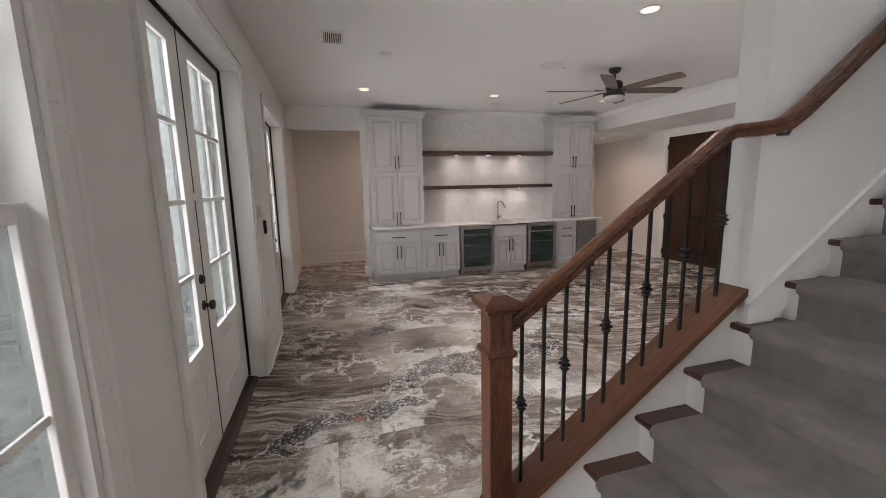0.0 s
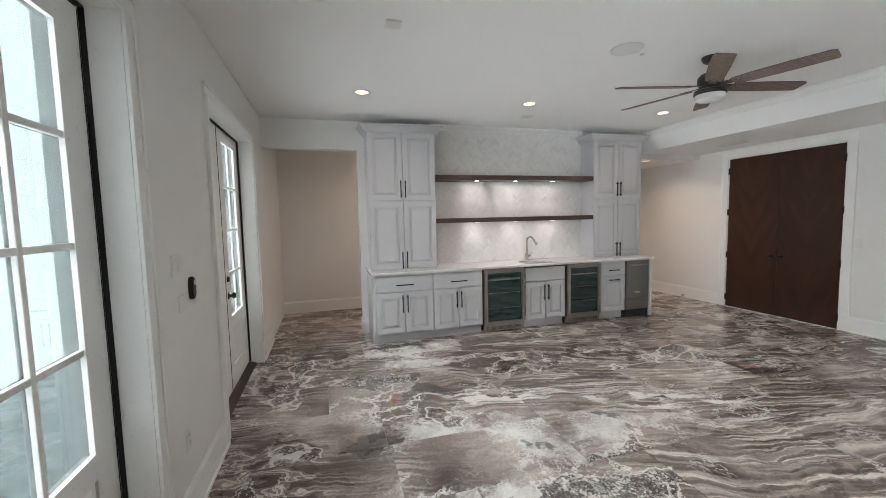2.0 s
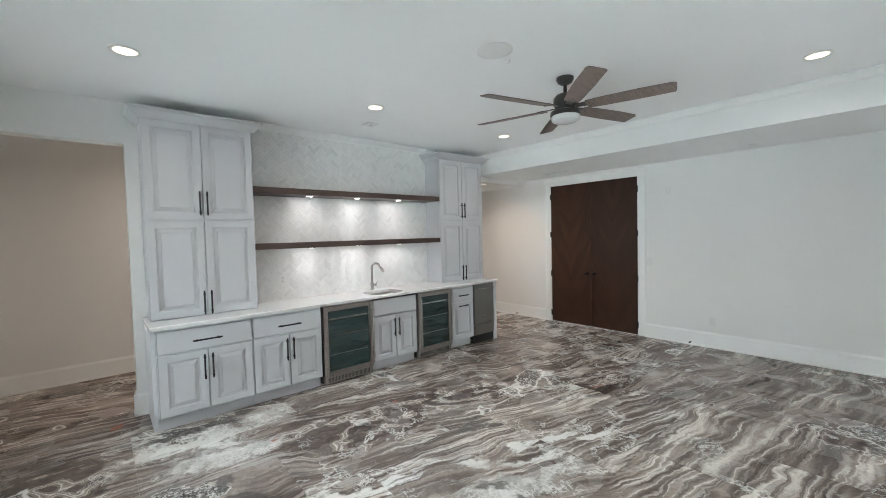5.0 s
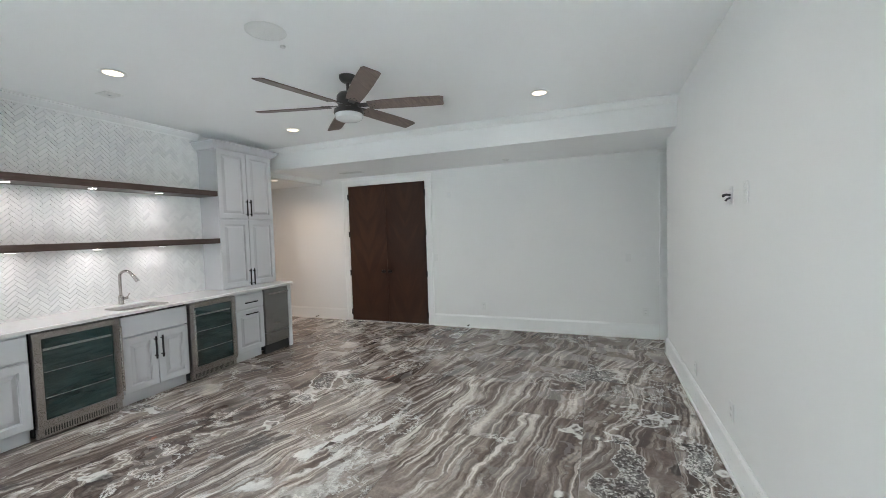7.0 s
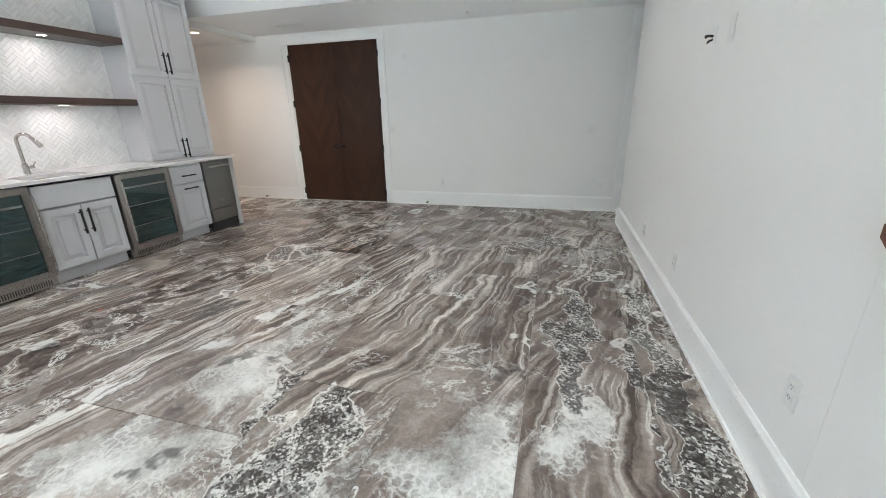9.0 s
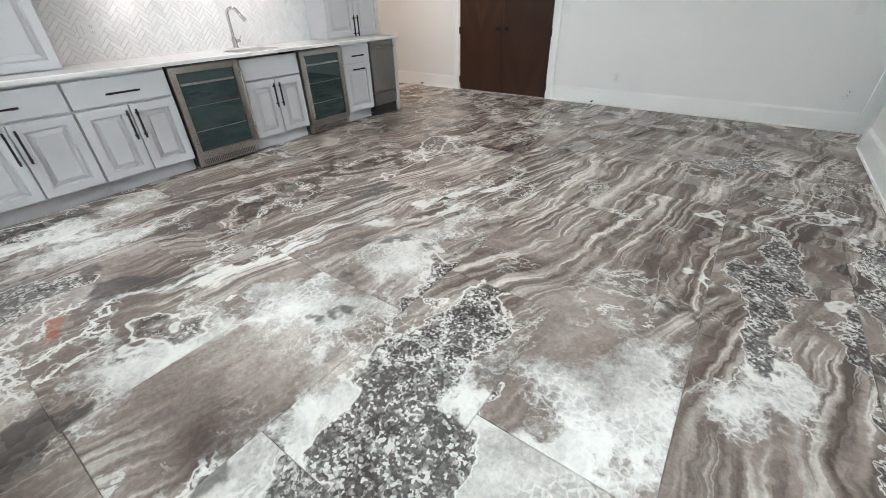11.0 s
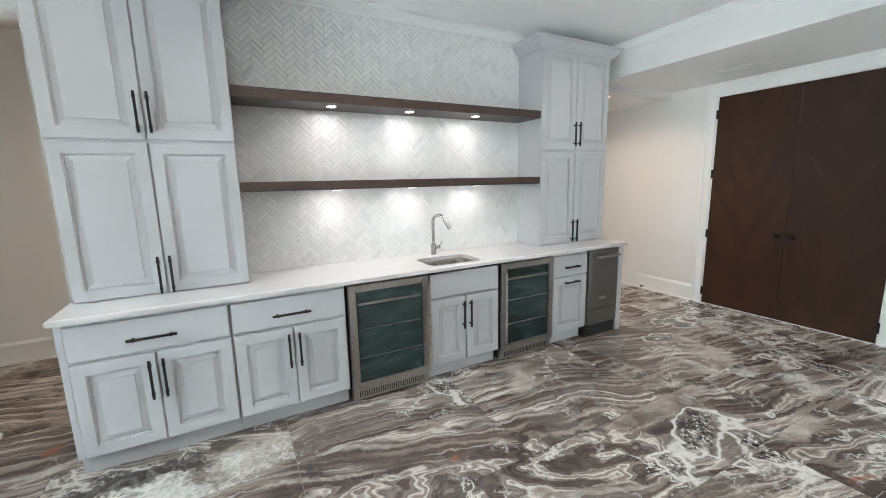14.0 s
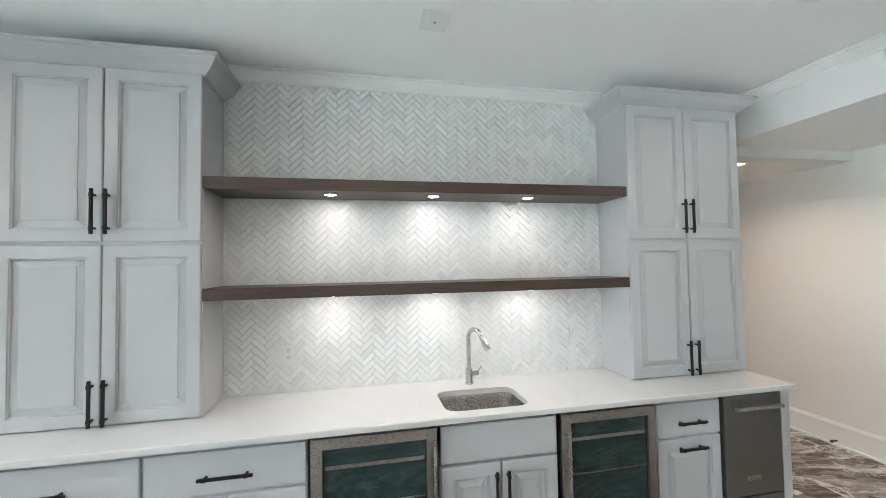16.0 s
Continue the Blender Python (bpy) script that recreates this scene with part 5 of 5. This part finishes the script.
# ---- outside ----
setting("ground", box(-60, -0.44, -60, 60, -0.14, -0.03), CONCRETE, "pale concrete patio outside the doors", "ground")
# added glowing sheet, stands in for the sunlit patio wall and daylight
tagged(part("backdrop", box(-2.40, -2.35, -8, 16, -0.03, 4.8), DAYLIGHT), "glowing sheet in place of daylight and the sunlit patio wall", "backdrop", kind="structure")

# ---- backsplash tiles ----
TL, TW, GAP = 0.1014, 0.0338, 0.0018
q = math.sqrt(0.5)
bs = setting("wall_backsplash", box(2.053, 4.560, YB - 0.004, YB - 0.0005, CT + 0.001, CEIL - 0.002), GROUT, "white marble herringbone backsplash", "backsplash")


def chip_mesh():
    """One small bevelled tile, lying along local x, centred."""
    a, b, t, e = TL / 2 - GAP / 2, TW / 2 - GAP / 2, 0.0052, 0.0012
    return [[(x * (a - i), -d, z * (b - i)) for x, z in ((-1, -1), (1, -1), (1, 1), (-1, 1))] for i, d in ((0, 0.0), (0, t - e), (e, t))]


bx0, bx1, bz0, bz1 = 2.056, 4.557, CT + 0.003, CEIL - 0.07
singles, rest = [], []
for i in range(-90, 91):
    for j in range(-30, 31):
        for vert in (0, 1):
            u, v = (i + 3 * j) * TW, (i - 3 * j) * TW
            if vert:
                cu, cv = u + 3.5 * TW, v - 0.5 * TW
            else:
                cu, cv = u + 1.5 * TW, v + 0.5 * TW
            x, z = 3.305 + (cu - cv) * q, 1.9 + (cu + cv) * q
            if bx0 - 0.048 < x < bx1 + 0.048 and bz0 - 0.048 < z < bz1 + 0.048:
                whole = bx0 + 0.052 < x < bx1 - 0.052 and bz0 + 0.052 < z < bz1 - 0.052
                (singles if whole and 2.9 < x < 3.75 and 1.50 < z < 2.62 else rest).append((x, z, vert))
singles = singles[:300]
meshes = []
for vert in (0, 1):
    bm = loft(blank(), chip_mesh(), cap=(False, True))
    bmesh.ops.rotate(bm, verts=bm.verts, matrix=Matrix.Rotation(radians(45 if vert else -45), 3, "Y"))
    bmesh.ops.recalc_face_normals(bm, faces=bm.faces)
    me = bpy.data.meshes.new("marble_tile")
    bm.to_mesh(me)
    bm.free()
    me.materials.append(CHIP)
    meshes.append(me)
rng = random.Random(4)
for x, z, vert in singles:
    ob = new("marble_tile", meshes[vert])
    ob.location = (x, YB - 0.0042 + rng.uniform(-0.0005, 0.0003), z)
    ob.parent = bs
verts, faces = [], []
kept = {(round(x, 4), round(z, 4)) for x, z, _ in singles}
every = [t for t in rest if (round(t[0], 4), round(t[1], 4)) not in kept]
done = {(round(x, 4), round(z, 4)) for x, z, _ in every} | kept
for i in range(-90, 91):
    for j in range(-30, 31):
        for vert in (0, 1):
            u, v = (i + 3 * j) * TW, (i - 3 * j) * TW
            cu, cv = (u + 3.5 * TW, v - 0.5 * TW) if vert else (u + 1.5 * TW, v + 0.5 * TW)
            x, z = 3.305 + (cu - cv) * q, 1.9 + (cu + cv) * q
            if bx0 - 0.048 < x < bx1 + 0.048 and bz0 - 0.048 < z < bz1 + 0.048 and (round(x, 4), round(z, 4)) not in done:
                every.append((x, z, vert))
co = {0: None, 1: None}
for vert in (0, 1):
    co[vert] = [tuple(v.co) for v in meshes[vert].vertices], [tuple(p.vertices) for p in meshes[vert].polygons]
for x, z, vert in every:
    n0 = len(verts)
    dy = YB - 0.0042 + rng.uniform(-0.0005, 0.0003)
    for a, b, c in co[vert][0]:
        verts.append((x + a, dy + b, z + c))
    for p in co[vert][1]:
        faces.append(tuple(n0 + k for k in p))
me = bpy.data.meshes.new("marble_tiles")
me.from_pydata(verts, [], faces)
me.update()
me.materials.append(CHIPS)
ob = new("marble_tiles", me)
ob.parent = bs
tagged(ob, "small white marble herringbone tiles", kind="stuff")

# ---- floor tiles ----
FW, FL, JOINT = 0.600, 1.200, 0.0025
fl = bpy.data.objects["floor"]
rng = random.Random(11)
tiles = {}


def floor_tile(x0, x1, y0, y1):
    key = (round(x1 - x0, 3), round(y1 - y0, 3))
    if key not in tiles:
        hx, hy = (x1 - x0 - JOINT) / 2, (y1 - y0 - JOINT) / 2
        bm = loft(blank(), [[(sx * (hx - i), sy * (hy - i), z) for sx, sy in ((-1, -1), (1, -1), (1, 1), (-1, 1))] for i, z in ((0, -0.006), (0, -0.0008), (0.0008, 0.0))], cap=(False, True))
        bmesh.ops.recalc_face_normals(bm, faces=bm.faces)
        me = bpy.data.meshes.new("floor_tile")
        bm.to_mesh(me)
        bm.free()
        me.materials.append(ONYX)
        tiles[key] = me
    ob = new("floor_tile", tiles[key])
    ob.location = ((x0 + x1) / 2, (y0 + y1) / 2, 0)
    ob.parent = fl


r0 = 3.76
STARTS = {0: 2.18, 1: 2.17, -1: 1.40, -2: 1.90, -3: 1.62}
for r in range(-9, 9):
    y0, y1 = r0 + FW * r, r0 + FW * (r + 1)
    y0, y1 = max(y0, -1.2), min(y1, YH)
    if y1 - y0 < 0.03:
        continue
    s = STARTS.get(r, 2.17 + rng.choice((0, 0.4, 0.8)))
    k0 = math.floor((XW - 0.2 - s) / FL)
    for k in range(k0, 8):
        a, b = max(s + FL * k, XW - 0.08), min(s + FL * (k + 1), XE + 0.01)
        if b - a > 0.03:
            floor_tile(a, b, y0, y1)
